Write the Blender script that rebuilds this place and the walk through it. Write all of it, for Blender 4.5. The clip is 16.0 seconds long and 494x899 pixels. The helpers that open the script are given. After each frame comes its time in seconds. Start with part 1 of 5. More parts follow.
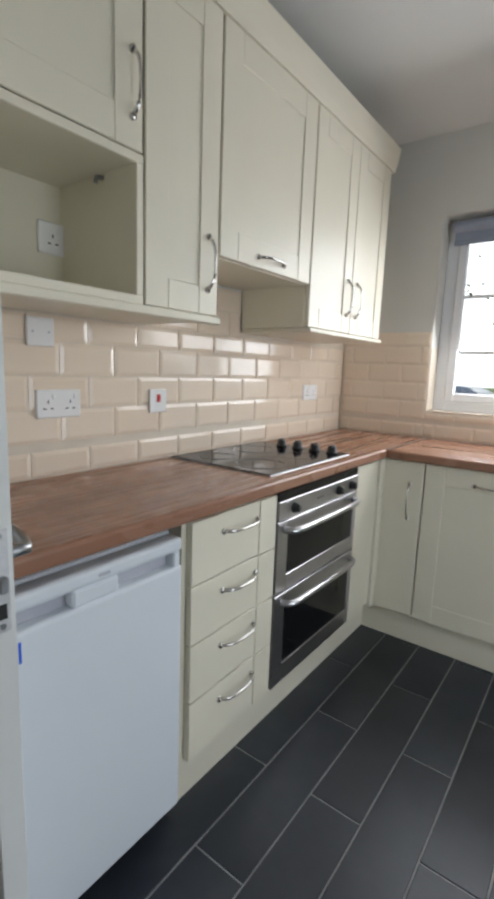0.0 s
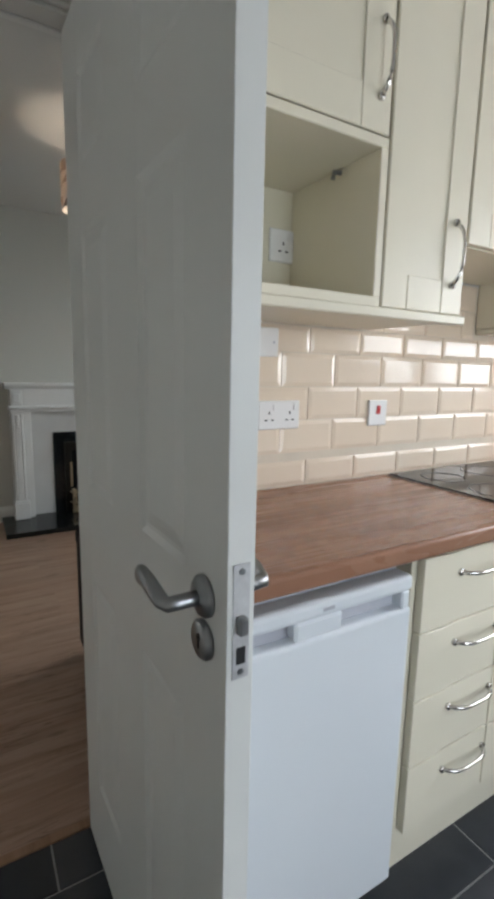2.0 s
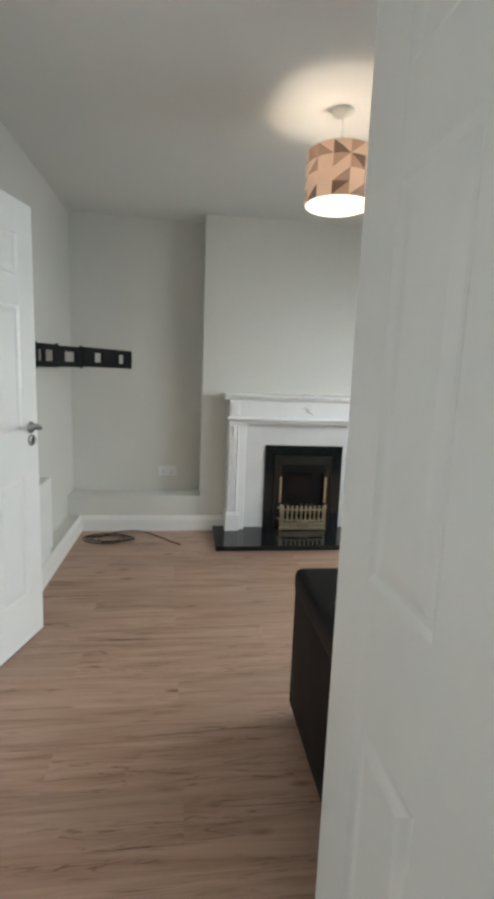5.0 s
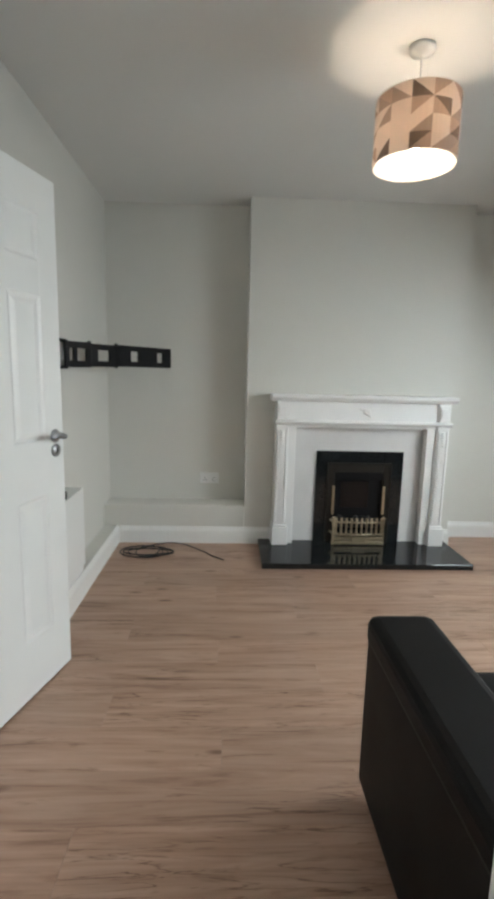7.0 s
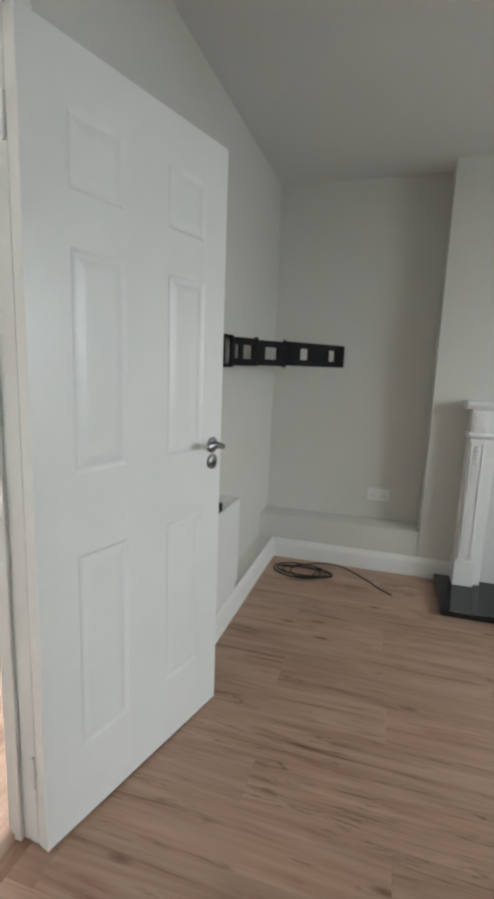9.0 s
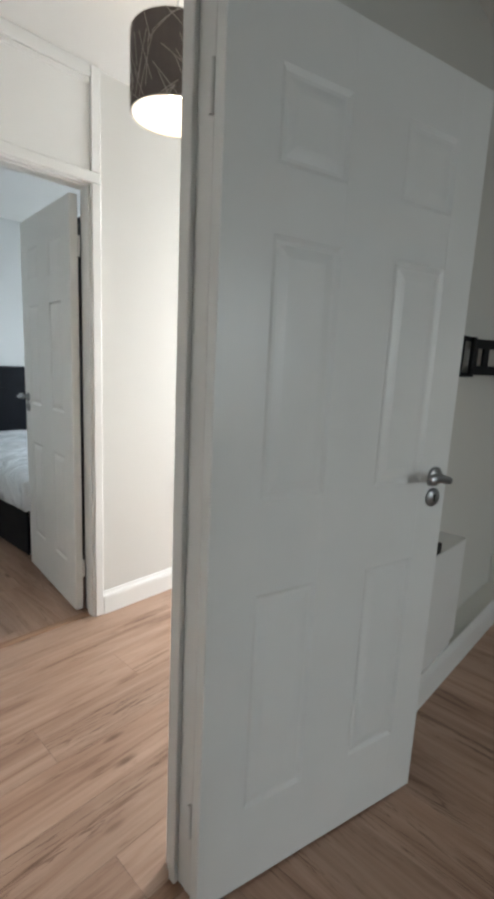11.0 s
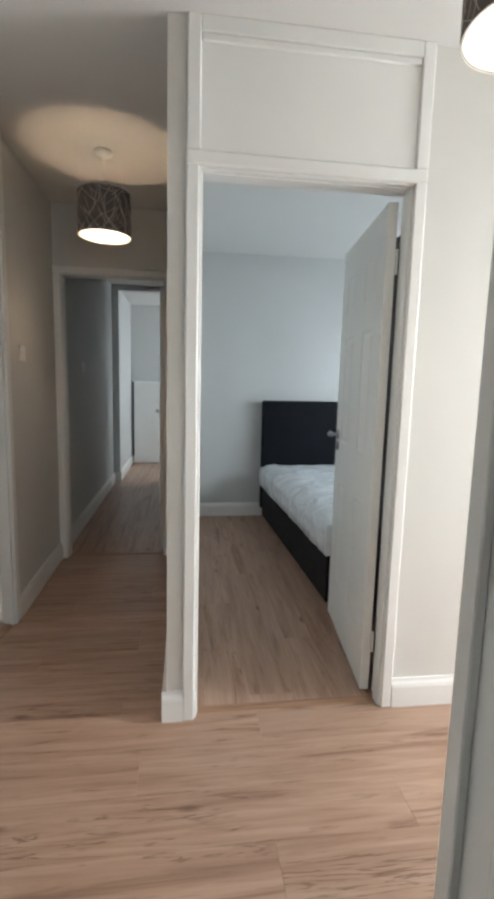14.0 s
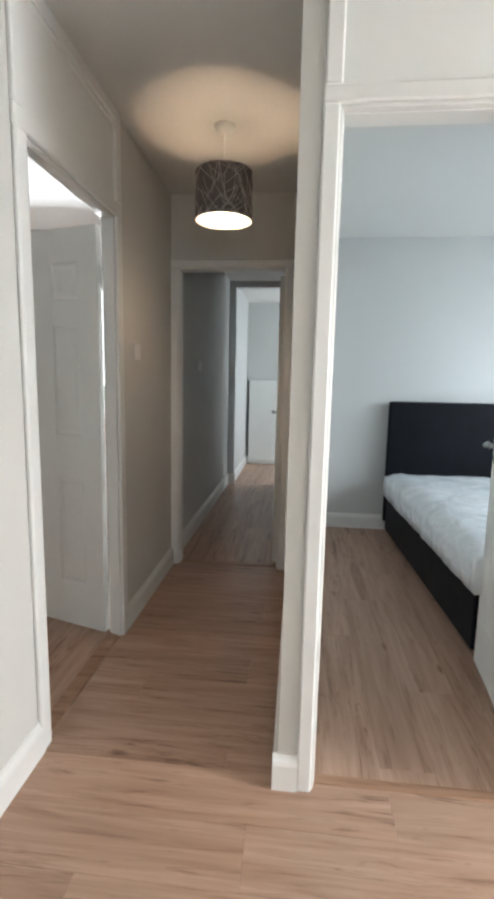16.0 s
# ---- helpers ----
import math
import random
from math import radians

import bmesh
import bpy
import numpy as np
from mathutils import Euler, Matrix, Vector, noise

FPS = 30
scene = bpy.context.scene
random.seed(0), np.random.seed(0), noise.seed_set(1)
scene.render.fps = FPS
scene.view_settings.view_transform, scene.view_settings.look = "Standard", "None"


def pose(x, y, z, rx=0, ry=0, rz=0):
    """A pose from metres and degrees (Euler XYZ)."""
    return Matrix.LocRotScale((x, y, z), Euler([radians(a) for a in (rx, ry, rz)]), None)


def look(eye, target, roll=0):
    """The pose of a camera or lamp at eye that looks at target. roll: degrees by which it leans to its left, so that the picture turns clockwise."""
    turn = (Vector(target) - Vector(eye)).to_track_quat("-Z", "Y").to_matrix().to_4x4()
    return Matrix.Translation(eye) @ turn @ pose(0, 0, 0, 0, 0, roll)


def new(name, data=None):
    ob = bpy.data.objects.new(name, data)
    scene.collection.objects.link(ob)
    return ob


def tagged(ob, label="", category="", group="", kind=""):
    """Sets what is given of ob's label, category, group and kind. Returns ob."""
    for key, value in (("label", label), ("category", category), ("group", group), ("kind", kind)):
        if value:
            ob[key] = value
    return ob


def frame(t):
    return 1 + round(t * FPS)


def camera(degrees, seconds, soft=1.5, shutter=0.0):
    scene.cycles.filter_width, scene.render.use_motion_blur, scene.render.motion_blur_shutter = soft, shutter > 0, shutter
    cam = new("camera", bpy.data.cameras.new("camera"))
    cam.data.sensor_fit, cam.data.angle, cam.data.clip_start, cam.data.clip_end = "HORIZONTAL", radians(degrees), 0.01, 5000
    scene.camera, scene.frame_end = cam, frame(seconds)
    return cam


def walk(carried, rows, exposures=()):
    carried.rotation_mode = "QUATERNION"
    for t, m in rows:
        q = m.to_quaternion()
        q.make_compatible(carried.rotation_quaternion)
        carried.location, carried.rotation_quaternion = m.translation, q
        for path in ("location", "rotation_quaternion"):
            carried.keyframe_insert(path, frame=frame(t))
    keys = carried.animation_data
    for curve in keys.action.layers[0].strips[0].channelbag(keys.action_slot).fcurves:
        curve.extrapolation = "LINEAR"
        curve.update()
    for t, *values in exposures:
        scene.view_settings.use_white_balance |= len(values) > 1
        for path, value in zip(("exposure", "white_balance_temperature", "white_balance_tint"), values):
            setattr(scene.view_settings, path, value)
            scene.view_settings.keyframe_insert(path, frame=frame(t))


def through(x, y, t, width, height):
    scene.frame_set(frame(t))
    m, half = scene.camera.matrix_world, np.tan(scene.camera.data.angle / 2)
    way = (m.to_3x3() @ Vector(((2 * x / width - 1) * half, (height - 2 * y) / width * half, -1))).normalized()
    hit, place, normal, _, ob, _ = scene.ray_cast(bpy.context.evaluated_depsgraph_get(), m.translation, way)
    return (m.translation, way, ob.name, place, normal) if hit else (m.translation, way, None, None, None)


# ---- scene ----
cam = camera(54.7, 16.0, soft=4.2)
EXPOSURES = [(0.0, -1.36), (1.0, -1.14), (2.0, -0.98), (3.0, -0.52), (3.5, -0.26), (4.0, 0.1), (6.5, 0.1), (8.0, 0.0), (9.0, -0.16), (10.0, -0.7), (12.5, -1.12), (13.5, -1.0), (14.5, -0.93), (15.2, -0.78), (16.0, -0.6)]
PATH = [
    (0, (0.095, -0.161, 1.26), (-1.087, 1.418, 0.929), 2.1),
    (0.5, (0.078, -0.179, 1.256), (-1.18, 1.341, 0.929), 2.1),
    (1, (0.049, -0.185, 1.255), (-1.316, 1.239, 0.925), 1.9),
    (1.5, (-0.009, -0.167, 1.257), (-1.545, 1.071, 0.93), 1.7),
    (2, (-0.062, -0.141, 1.262), (-1.763, 0.861, 0.939), 1.2),
    (2.5, (-0.077, -0.119, 1.265), (-1.902, 0.634, 0.943), 1.1),
    (3, (-0.098, -0.115, 1.263), (-1.983, 0.468, 0.937), 1.1),
    (3.5, (-0.172, -0.121, 1.26), (-2.089, 0.343, 0.933), 1.5),
    (4, (-0.291, -0.146, 1.275), (-2.231, 0.215, 0.951), 2.1),
    (6.5, (-0.771, -0.186, 1.286), (-2.741, -0.028, 0.98), 1.3),
    (7, (-0.858, -0.188, 1.278), (-2.831, -0.107, 0.96), 1.4),
    (7.5, (-0.98, -0.206, 1.281), (-2.952, -0.245, 0.948), 1.9),
    (8, (-1.066, -0.232, 1.297), (-3.029, -0.4, 0.955), 2.0),
    (8.5, (-1.128, -0.269, 1.29), (-3.073, -0.583, 0.943), 2.1),
    (9, (-1.243, -0.294, 1.282), (-3.132, -0.856, 0.94), 2.1),
    (9.5, (-1.351, -0.313, 1.291), (-3.153, -1.109, 0.947), 2.6),
    (10, (-1.414, -0.334, 1.293), (-3.103, -1.342, 0.932), 2.8),
    (12.5, (-1.644, -0.546, 1.297), (-2.533, -2.312, 0.995), 2.3),
    (13, (-1.728, -0.621, 1.304), (-2.338, -2.505, 1.019), 2.0),
    (13.5, (-1.790, -0.66, 1.295), (-2.187, -2.6, 1.015), 1.7),
    (14, (-1.812, -0.707, 1.296), (-2.074, -2.671, 1.024), 1.4),
    (14.5, (-1.807, -0.793, 1.295), (-1.974, -2.768, 1.03), 1.6),
    (15, (-1.802, -0.903, 1.299), (-1.853, -2.884, 1.031), 1.5),
    (15.5, (-1.789, -0.969, 1.296), (-1.720, -2.95, 1.026), 1.3),
    (16, (-1.773, -1.042, 1.296), (-1.570, -3.011, 1.009), 1.2),
]
walk(cam, [(t, look(eye, target, roll)) for t, eye, target, roll in PATH], EXPOSURES)

# ---- world and light ----
world = bpy.data.worlds.new("world")
scene.world = world
world.use_nodes = True
_wn = world.node_tree
_sky = _wn.nodes.new("ShaderNodeTexSky")
_sky.sky_type = "NISHITA"
_sky.sun_disc = False
_sky.sun_elevation = radians(38)
_sky.sun_rotation = radians(200)
_sky.air_density = 1.0
_sky.dust_density = 1.5
_wn.links.new(_sky.outputs["Color"], _wn.nodes["Background"].inputs["Color"])
_wn.nodes["Background"].inputs["Strength"].default_value = 0.15

sun = new("sun", bpy.data.lights.new("sun", "SUN"))
sun.data.energy = 1.4
sun.data.angle = radians(12)
sun.data.color = (1.0, 0.95, 0.88)
sun.matrix_world = look((0, 0, 20), (6.0, 17.0, 3.0))


def window_light(name, eye, target, w, h, power, color=(0.86, 0.94, 1.0)):
    """Skylight that comes in through one window opening."""
    d = bpy.data.lights.new(name, "AREA")
    d.shape, d.size, d.size_y, d.energy, d.color = "RECTANGLE", w, h, power, color
    ob = new(name, d)
    ob.matrix_world = look(eye, target)
    return ob


window_light("kitchen_window_light", (-0.02, 2.52, 1.56), (-0.02, 0.8, 0.5), 1.2, 0.9, 54, (0.91, 0.945, 1.0))
# added fill from the east side; its glazed door is assumed and unseen
window_light("kitchen_fill_light", (1.47, 0.75, 0.95), (-0.1, 1.6, 0.1), 0.8, 1.5, 52, (0.82, 0.90, 1.0))
window_light("hall_door_light", (-4.95, -1.8, 1.25), (-2.9, -1.83, 0.0), 0.8, 1.8, 184, (0.93, 0.965, 1.0))
window_light("living_window_light", (-2.70, 2.44, 1.45), (-2.80, 1.0, -0.25), 1.05, 1.2, 46, (0.85, 0.955, 1.0))
window_light("bedroom_window_light", (-4.9, -3.9, 1.5), (-3.2, -4.1, 0.1), 1.5, 1.1, 124, (0.80, 0.91, 1.0))
window_light("side_room_window_light", (-0.05, -4.85, 1.55), (-0.1, -3.2, 0.8), 1.0, 1.0, 95, (0.9, 0.95, 1.0))
window_light("end_room_window_light", (-3.5, -7.7, 1.5), (-1.2, -7.7, 0.9), 1.0, 1.0, 58, (0.84, 0.93, 1.0))


def bulb_light(name, p, power, color=(1.0, 0.74, 0.5)):
    d = bpy.data.lights.new(name, "POINT")
    d.energy, d.color, d.shadow_soft_size = power, color, 0.014
    ob = new(name, d)
    ob.location = p
    return ob


bulb_light("living_bulb_light", (-2.780, 0.493, 2.135), 2.7, (1.0, 0.83, 0.68))
bulb_light("hall_bulb_light", (-2.530, -1.73, 2.175), 2.9, (1.0, 0.85, 0.70))
bulb_light("corridor_bulb_light", (-1.393, -3.42, 2.17), 10.5, (1.0, 0.68, 0.45))

# ---- materials ----


class Mat:
    """A node material with a Principled shader and short ways to add grain, stains and relief."""

    def __init__(self, name, color, rough=0.5, metal=0.0, **more):
        self.m = bpy.data.materials.new(name)
        self.m.use_nodes = True
        self.t = self.m.node_tree
        self.p = self.t.nodes["Principled BSDF"]
        self.p.inputs["Base Color"].default_value = (*color, 1)
        self.p.inputs["Roughness"].default_value = rough
        self.p.inputs["Metallic"].default_value = metal
        for key, value in more.items():
            self.p.inputs[key.replace("_", " ")].default_value = value
        self.color = color
        self.vec = None

    def node(self, kind, **values):
        n = self.t.nodes.new(kind)
        for key, value in values.items():
            n.inputs[key].default_value = value
        return n

    def link(self, a, b):
        self.t.links.new(a, b)

    def coords(self, scale=(1, 1, 1), shift=False, rot=(0, 0, 0)):
        tc = self.node("ShaderNodeTexCoord")
        mp = self.node("ShaderNodeMapping", Scale=scale, Rotation=rot)
        if shift:
            oi = self.node("ShaderNodeObjectInfo")
            mul = self.t.nodes.new("ShaderNodeMath")
            mul.operation = "MULTIPLY"
            mul.inputs[1].default_value = 37.0
            self.link(oi.outputs["Random"], mul.inputs[0])
            comb = self.node("ShaderNodeCombineXYZ")
            for k in "XYZ":
                self.link(mul.outputs[0], comb.inputs[k])
            add = self.t.nodes.new("ShaderNodeVectorMath")
            self.link(tc.outputs["Object"], add.inputs[0])
            self.link(comb.outputs[0], add.inputs[1])
            self.link(add.outputs[0], mp.inputs["Vector"])
        else:
            self.link(tc.outputs["Object"], mp.inputs["Vector"])
        return mp.outputs[0]

    def noise(self, vec, scale, detail=4, rough=0.55, dist=0.0):
        n = self.node("ShaderNodeTexNoise", Scale=scale, Detail=detail, Roughness=rough, Distortion=dist)
        self.link(vec, n.inputs["Vector"])
        return n.outputs["Fac"]

    def ramp(self, fac, stops):
        r = self.t.nodes.new("ShaderNodeValToRGB")
        els = r.color_ramp.elements
        while len(els) < len(stops):
            els.new(0.5)
        for e, (p, c) in zip(els, stops):
            e.position = p
            e.color = (*c, 1) if len(c) == 3 else c
        self.link(fac, r.inputs["Fac"])
        return r.outputs["Color"]

    def mix(self, fac, a, b, mode="MIX"):
        n = self.t.nodes.new("ShaderNodeMix")
        n.data_type, n.blend_type = "RGBA", mode
        for sock, v in ((n.inputs[0], fac), (n.inputs[6], a), (n.inputs[7], b)):
            if isinstance(v, (int, float)):
                sock.default_value = v
            elif isinstance(v, tuple):
                sock.default_value = (*v, 1)
            else:
                self.link(v, sock)
        return n.outputs[2]

    def base(self, out):
        self.link(out, self.p.inputs["Base Color"])

    def rough(self, fac, lo, hi):
        r = self.t.nodes.new("ShaderNodeMapRange")
        r.inputs["To Min"].default_value, r.inputs["To Max"].default_value = lo, hi
        self.link(fac, r.inputs["Value"])
        self.link(r.outputs[0], self.p.inputs["Roughness"])

    def bump(self, fac, strength, dist=0.002):
        b = self.node("ShaderNodeBump", Strength=strength, Distance=dist)
        self.link(fac, b.inputs["Height"])
        self.link(b.outputs[0], self.p.inputs["Normal"])

    def mottled(self, amount=0.06, scale=3.0, grain=90, relief=0.1, shift=False):
        v = self.coords(shift=shift)
        big = self.noise(v, scale)
        c = self.color
        self.base(self.ramp(big, [(0.3, tuple(x * (1 - amount) for x in c)), (0.7, tuple(min(1, x * (1 + amount)) for x in c))]))
        fine = self.noise(v, grain, 3)
        self.bump(fine, relief, 0.001)
        r = self.p.inputs["Roughness"].default_value
        self.rough(big, max(0.03, r - 0.06), min(1, r + 0.08))
        return self


def plain(name, color, rough=0.5, metal=0.0, amount=0.05, scale=4.0, grain=120, relief=0.06, **more):
    return Mat(name, color, rough, metal, **more).mottled(amount, scale, grain, relief).m


wall_paint = plain("wall_paint", (0.665, 0.655, 0.611), 0.62, amount=0.025, scale=1.2, grain=160, relief=0.12)
hall_paint = plain("hall_paint", (0.66, 0.65, 0.62), 0.62, amount=0.025, scale=1.2, grain=160, relief=0.12)
bed_paint = plain("bedroom_paint", (0.60, 0.61, 0.60), 0.62, amount=0.025, scale=1.2, grain=160, relief=0.12)
ceiling_paint = plain("ceiling_paint", (0.72, 0.72, 0.70), 0.75, amount=0.02, scale=1.0, grain=120, relief=0.15)
door_white = plain("door_white", (0.79, 0.80, 0.78), 0.32, amount=0.02, scale=4, grain=70, relief=0.06)
gloss_white = plain("gloss_white", (0.80, 0.80, 0.78), 0.34, amount=0.015, scale=2, grain=70, relief=0.04)
cream = plain("cream_cabinet", (0.775, 0.725, 0.59), 0.38, amount=0.02, scale=4, grain=80, relief=0.04)
cream_inner = plain("cream_inner", (0.74, 0.70, 0.56), 0.5, amount=0.03, scale=4)
appliance = plain("appliance_white", (0.74, 0.78, 0.82), 0.3, amount=0.015, scale=3, grain=200, relief=0.05)
grey_plastic = plain("grey_plastic", (0.50, 0.51, 0.56), 0.4)
socket_white = plain("socket_white", (0.83, 0.83, 0.82), 0.3, amount=0.01)
dark_hole = plain("dark_hole", (0.015, 0.015, 0.015), 0.6)
red_plastic = plain("red_plastic", (0.55, 0.03, 0.03), 0.35)
blue_tape = plain("blue_tape", (0.02, 0.12, 0.65), 0.5)
chrome = plain("chrome", (0.62, 0.60, 0.57), 0.16, 1.0, amount=0.05, scale=20)
satin = plain("satin_nickel", (0.34, 0.35, 0.36), 0.33, 1.0, amount=0.08, scale=25)
brass = plain("brass", (0.60, 0.51, 0.36), 0.3, 1.0, amount=0.1, scale=20)
bronze = plain("dark_bronze", (0.035, 0.032, 0.028), 0.42, 0.7, amount=0.1, scale=20)
black_metal = plain("black_metal", (0.008, 0.008, 0.009), 0.5, Specular_IOR_Level=0.15)
plate_steel = plain("plate_steel", (0.62, 0.62, 0.63), 0.42, 0.6, amount=0.15, scale=40)
hob_glass = plain("hob_glass", (0.006, 0.006, 0.007), 0.06, amount=0.1, relief=0.0, Specular_IOR_Level=0.12)
zone_grey = plain("zone_grey", (0.05, 0.05, 0.055), 0.3)
black_glass = plain("black_glass", (0.006, 0.006, 0.007), 0.04, amount=0.1, relief=0.0, Specular_IOR_Level=0.3)
black_plastic = plain("black_plastic", (0.012, 0.012, 0.013), 0.35)
granite = plain("black_granite", (0.012, 0.014, 0.015), 0.07, amount=0.4, scale=120, relief=0.0)
fire_white = plain("fire_surround_white", (0.80, 0.80, 0.79), 0.4, amount=0.02, scale=6, grain=90)
fire_marble = plain("fire_back_panel", (0.66, 0.655, 0.65), 0.35, amount=0.05, scale=5)
cable_black = plain("cable_black", (0.018, 0.017, 0.016), 0.5)
upvc = plain("upvc_white", (0.82, 0.84, 0.86), 0.3, amount=0.01)
blind_grey = plain("blind_grey", (0.30, 0.34, 0.42), 0.7, amount=0.06, scale=8)
grout = plain("floor_grout", (0.34, 0.345, 0.34), 0.85, amount=0.16, scale=12)
tile_grout = plain("wall_grout", (0.70, 0.62, 0.51), 0.8, amount=0.05, scale=10)
brown_wood = plain("brown_wood", (0.30, 0.12, 0.06), 0.45, amount=0.15, scale=9)
coal = plain("coal", (0.03, 0.029, 0.028), 0.85, amount=0.3, scale=30, relief=0.6)
screed = plain("screed", (0.2, 0.18, 0.16), 0.9)
carpet_grass = plain("lawn", (0.09, 0.15, 0.035), 0.9, amount=0.35, scale=3, grain=200, relief=0.6)
asphalt = plain("asphalt", (0.055, 0.056, 0.06), 0.85, amount=0.2, scale=2, grain=300, relief=0.4)
car_paint = plain("car_paint", (0.10, 0.13, 0.19), 0.22, 0.4, amount=0.03)
rubber = plain("rubber", (0.015, 0.015, 0.015), 0.8)
leaf_green = plain("leaf_green", (0.06, 0.11, 0.03), 0.6, amount=0.4, scale=6)
bark = plain("bark", (0.10, 0.075, 0.055), 0.9, amount=0.3, scale=14, relief=0.5)


def _stainless():
    k = Mat("stainless", (0.50, 0.50, 0.51), 0.3, 1.0)
    v = k.coords((1, 3, 220))
    n = k.noise(v, 3, 4)
    k.base(k.ramp(n, [(0.3, (0.46, 0.46, 0.47)), (0.7, (0.60, 0.58, 0.58))]))
    k.rough(n, 0.22, 0.4)
    k.bump(n, 0.04, 0.001)
    return k.m


stainless = _stainless()


def _laminate(name, along, dark=(0.213, 0.116, 0.076), mid=(0.388, 0.244, 0.173), light=(0.468, 0.315, 0.232)):
    """Oak-look laminate board: long soft bands, fine streaks, a few knots and thin open cracks along x or y."""
    k = Mat(name, mid, 0.36)
    def v(a, b):
        return k.coords((a, b, 1) if along == "x" else (b, a, 1), shift=True)
    broad = k.noise(v(0.8, 11.0), 1.6, 6, 0.62, 1.0)
    streak = k.noise(v(2.2, 75.0), 1.0, 4, 0.6, 0.4)
    col = k.ramp(broad, [(0.27, dark), (0.42, mid), (0.6, light), (0.8, tuple(x * 0.92 for x in mid))])
    col = k.mix(0.6, col, k.ramp(streak, [(0.25, (0.72, 0.69, 0.67)), (0.6, (1, 1, 1))]), "MULTIPLY")
    dash = k.noise(v(4.5, 42.0), 1.0, 4, 0.6, 0.6)
    col = k.mix(0.8, col, k.ramp(dash, [(0.28, (0.55, 0.49, 0.45)), (0.40, (1, 1, 1))]), "MULTIPLY")
    knots = k.node("ShaderNodeTexVoronoi", Scale=1.0)
    k.link(v(2.4, 7.0), knots.inputs["Vector"])
    kn = k.ramp(knots.outputs["Distance"], [(0.03, (0.30, 0.22, 0.18)), (0.12, (1, 1, 1))])
    col = k.mix(0.8, col, kn, "MULTIPLY")
    crack = k.noise(v(1.5, 26.0), 1.0, 4, 0.5, 1.1)
    where = k.noise(v(1.1, 5.0), 1.0, 3)
    deep = k.ramp(crack, [(0.485, (0, 0, 0)), (0.505, (1, 1, 1)), (0.525, (0, 0, 0))])
    gate = k.ramp(where, [(0.51, (0, 0, 0)), (0.61, (1, 1, 1))])
    both = k.mix(1.0, deep, gate, "MULTIPLY")
    col = k.mix(both, col, k.mix(1.0, col, (0.43, 0.375, 0.345), "MULTIPLY"))
    oi = k.node("ShaderNodeObjectInfo")
    tone = k.ramp(oi.outputs["Random"], [(0.0, (0.92, 0.91, 0.90)), (0.5, (1, 1, 1)), (1.0, (1.06, 1.05, 1.04))])
    col = k.mix(1.0, col, tone, "MULTIPLY")
    k.base(col)
    k.rough(streak, 0.30, 0.46)
    k.bump(streak, 0.07, 0.001)
    return k.m


laminate_y = _laminate("laminate_along_y", "y")
laminate_x = _laminate("laminate_along_x", "x")
threshold_wood = _laminate("threshold_wood", "x", (0.20, 0.105, 0.06), (0.32, 0.18, 0.11), (0.39, 0.235, 0.15))


def _worktop(name="worktop_wood", turn=90, grain_scale=(45, 2.2, 4)):
    """Walnut block worktop: short staves of several tones, laid along y."""
    k = Mat(name, (0.3, 0.15, 0.08), 0.28)
    br = k.node("ShaderNodeTexBrick", Scale=1.0)
    br.offset, br.squash = 0.37, 1.0
    br.inputs["Brick Width"].default_value = 0.45
    br.inputs["Row Height"].default_value = 0.04
    br.inputs["Mortar Size"].default_value = 0.0
    br.inputs["Bias"].default_value = 0.0
    br.inputs["Color1"].default_value = (0.0, 0.0, 0.0, 1)
    br.inputs["Color2"].default_value = (1.0, 1.0, 1.0, 1)
    k.link(k.coords(rot=(0, 0, radians(turn))), br.inputs["Vector"])
    staves = k.ramp(br.outputs["Color"], [(0.0, (0.265, 0.13, 0.08)), (0.35, (0.305, 0.153, 0.095)), (0.7, (0.33, 0.17, 0.106)), (1.0, (0.37, 0.198, 0.126))])
    g = k.noise(k.coords(grain_scale), 1.0, 5, 0.6, 0.5)
    grain = k.ramp(g, [(0.25, (0.62, 0.58, 0.55)), (0.65, (1.05, 1.03, 1.0))])
    k.base(k.mix(0.07, staves, grain, "MULTIPLY"))
    k.rough(g, 0.2, 0.34)
    k.bump(g, 0.02, 0.001)
    return k.m


worktop_wood = _worktop()
worktop_wood_x = _worktop("worktop_wood_along_x", 0, (2.2, 45, 4))


def _slate():
    k = Mat("slate_tile", (0.028, 0.033, 0.042), 0.34)
    v = k.coords(shift=True)
    a = k.noise(v, 4.5, 6, 0.6)
    b = k.noise(v, 55, 5, 0.6)
    col = k.ramp(a, [(0.3, (0.016, 0.020, 0.027)), (0.55, (0.026, 0.031, 0.040)), (0.8, (0.042, 0.047, 0.056))])
    oi = k.node("ShaderNodeObjectInfo")
    tone = k.ramp(oi.outputs["Random"], [(0.0, (0.8, 0.8, 0.8)), (1.0, (1.2, 1.2, 1.2))])
    k.base(k.mix(1.0, col, tone, "MULTIPLY"))
    k.rough(a, 0.26, 0.46)
    k.bump(b, 0.16, 0.002)
    return k.m


slate = _slate()


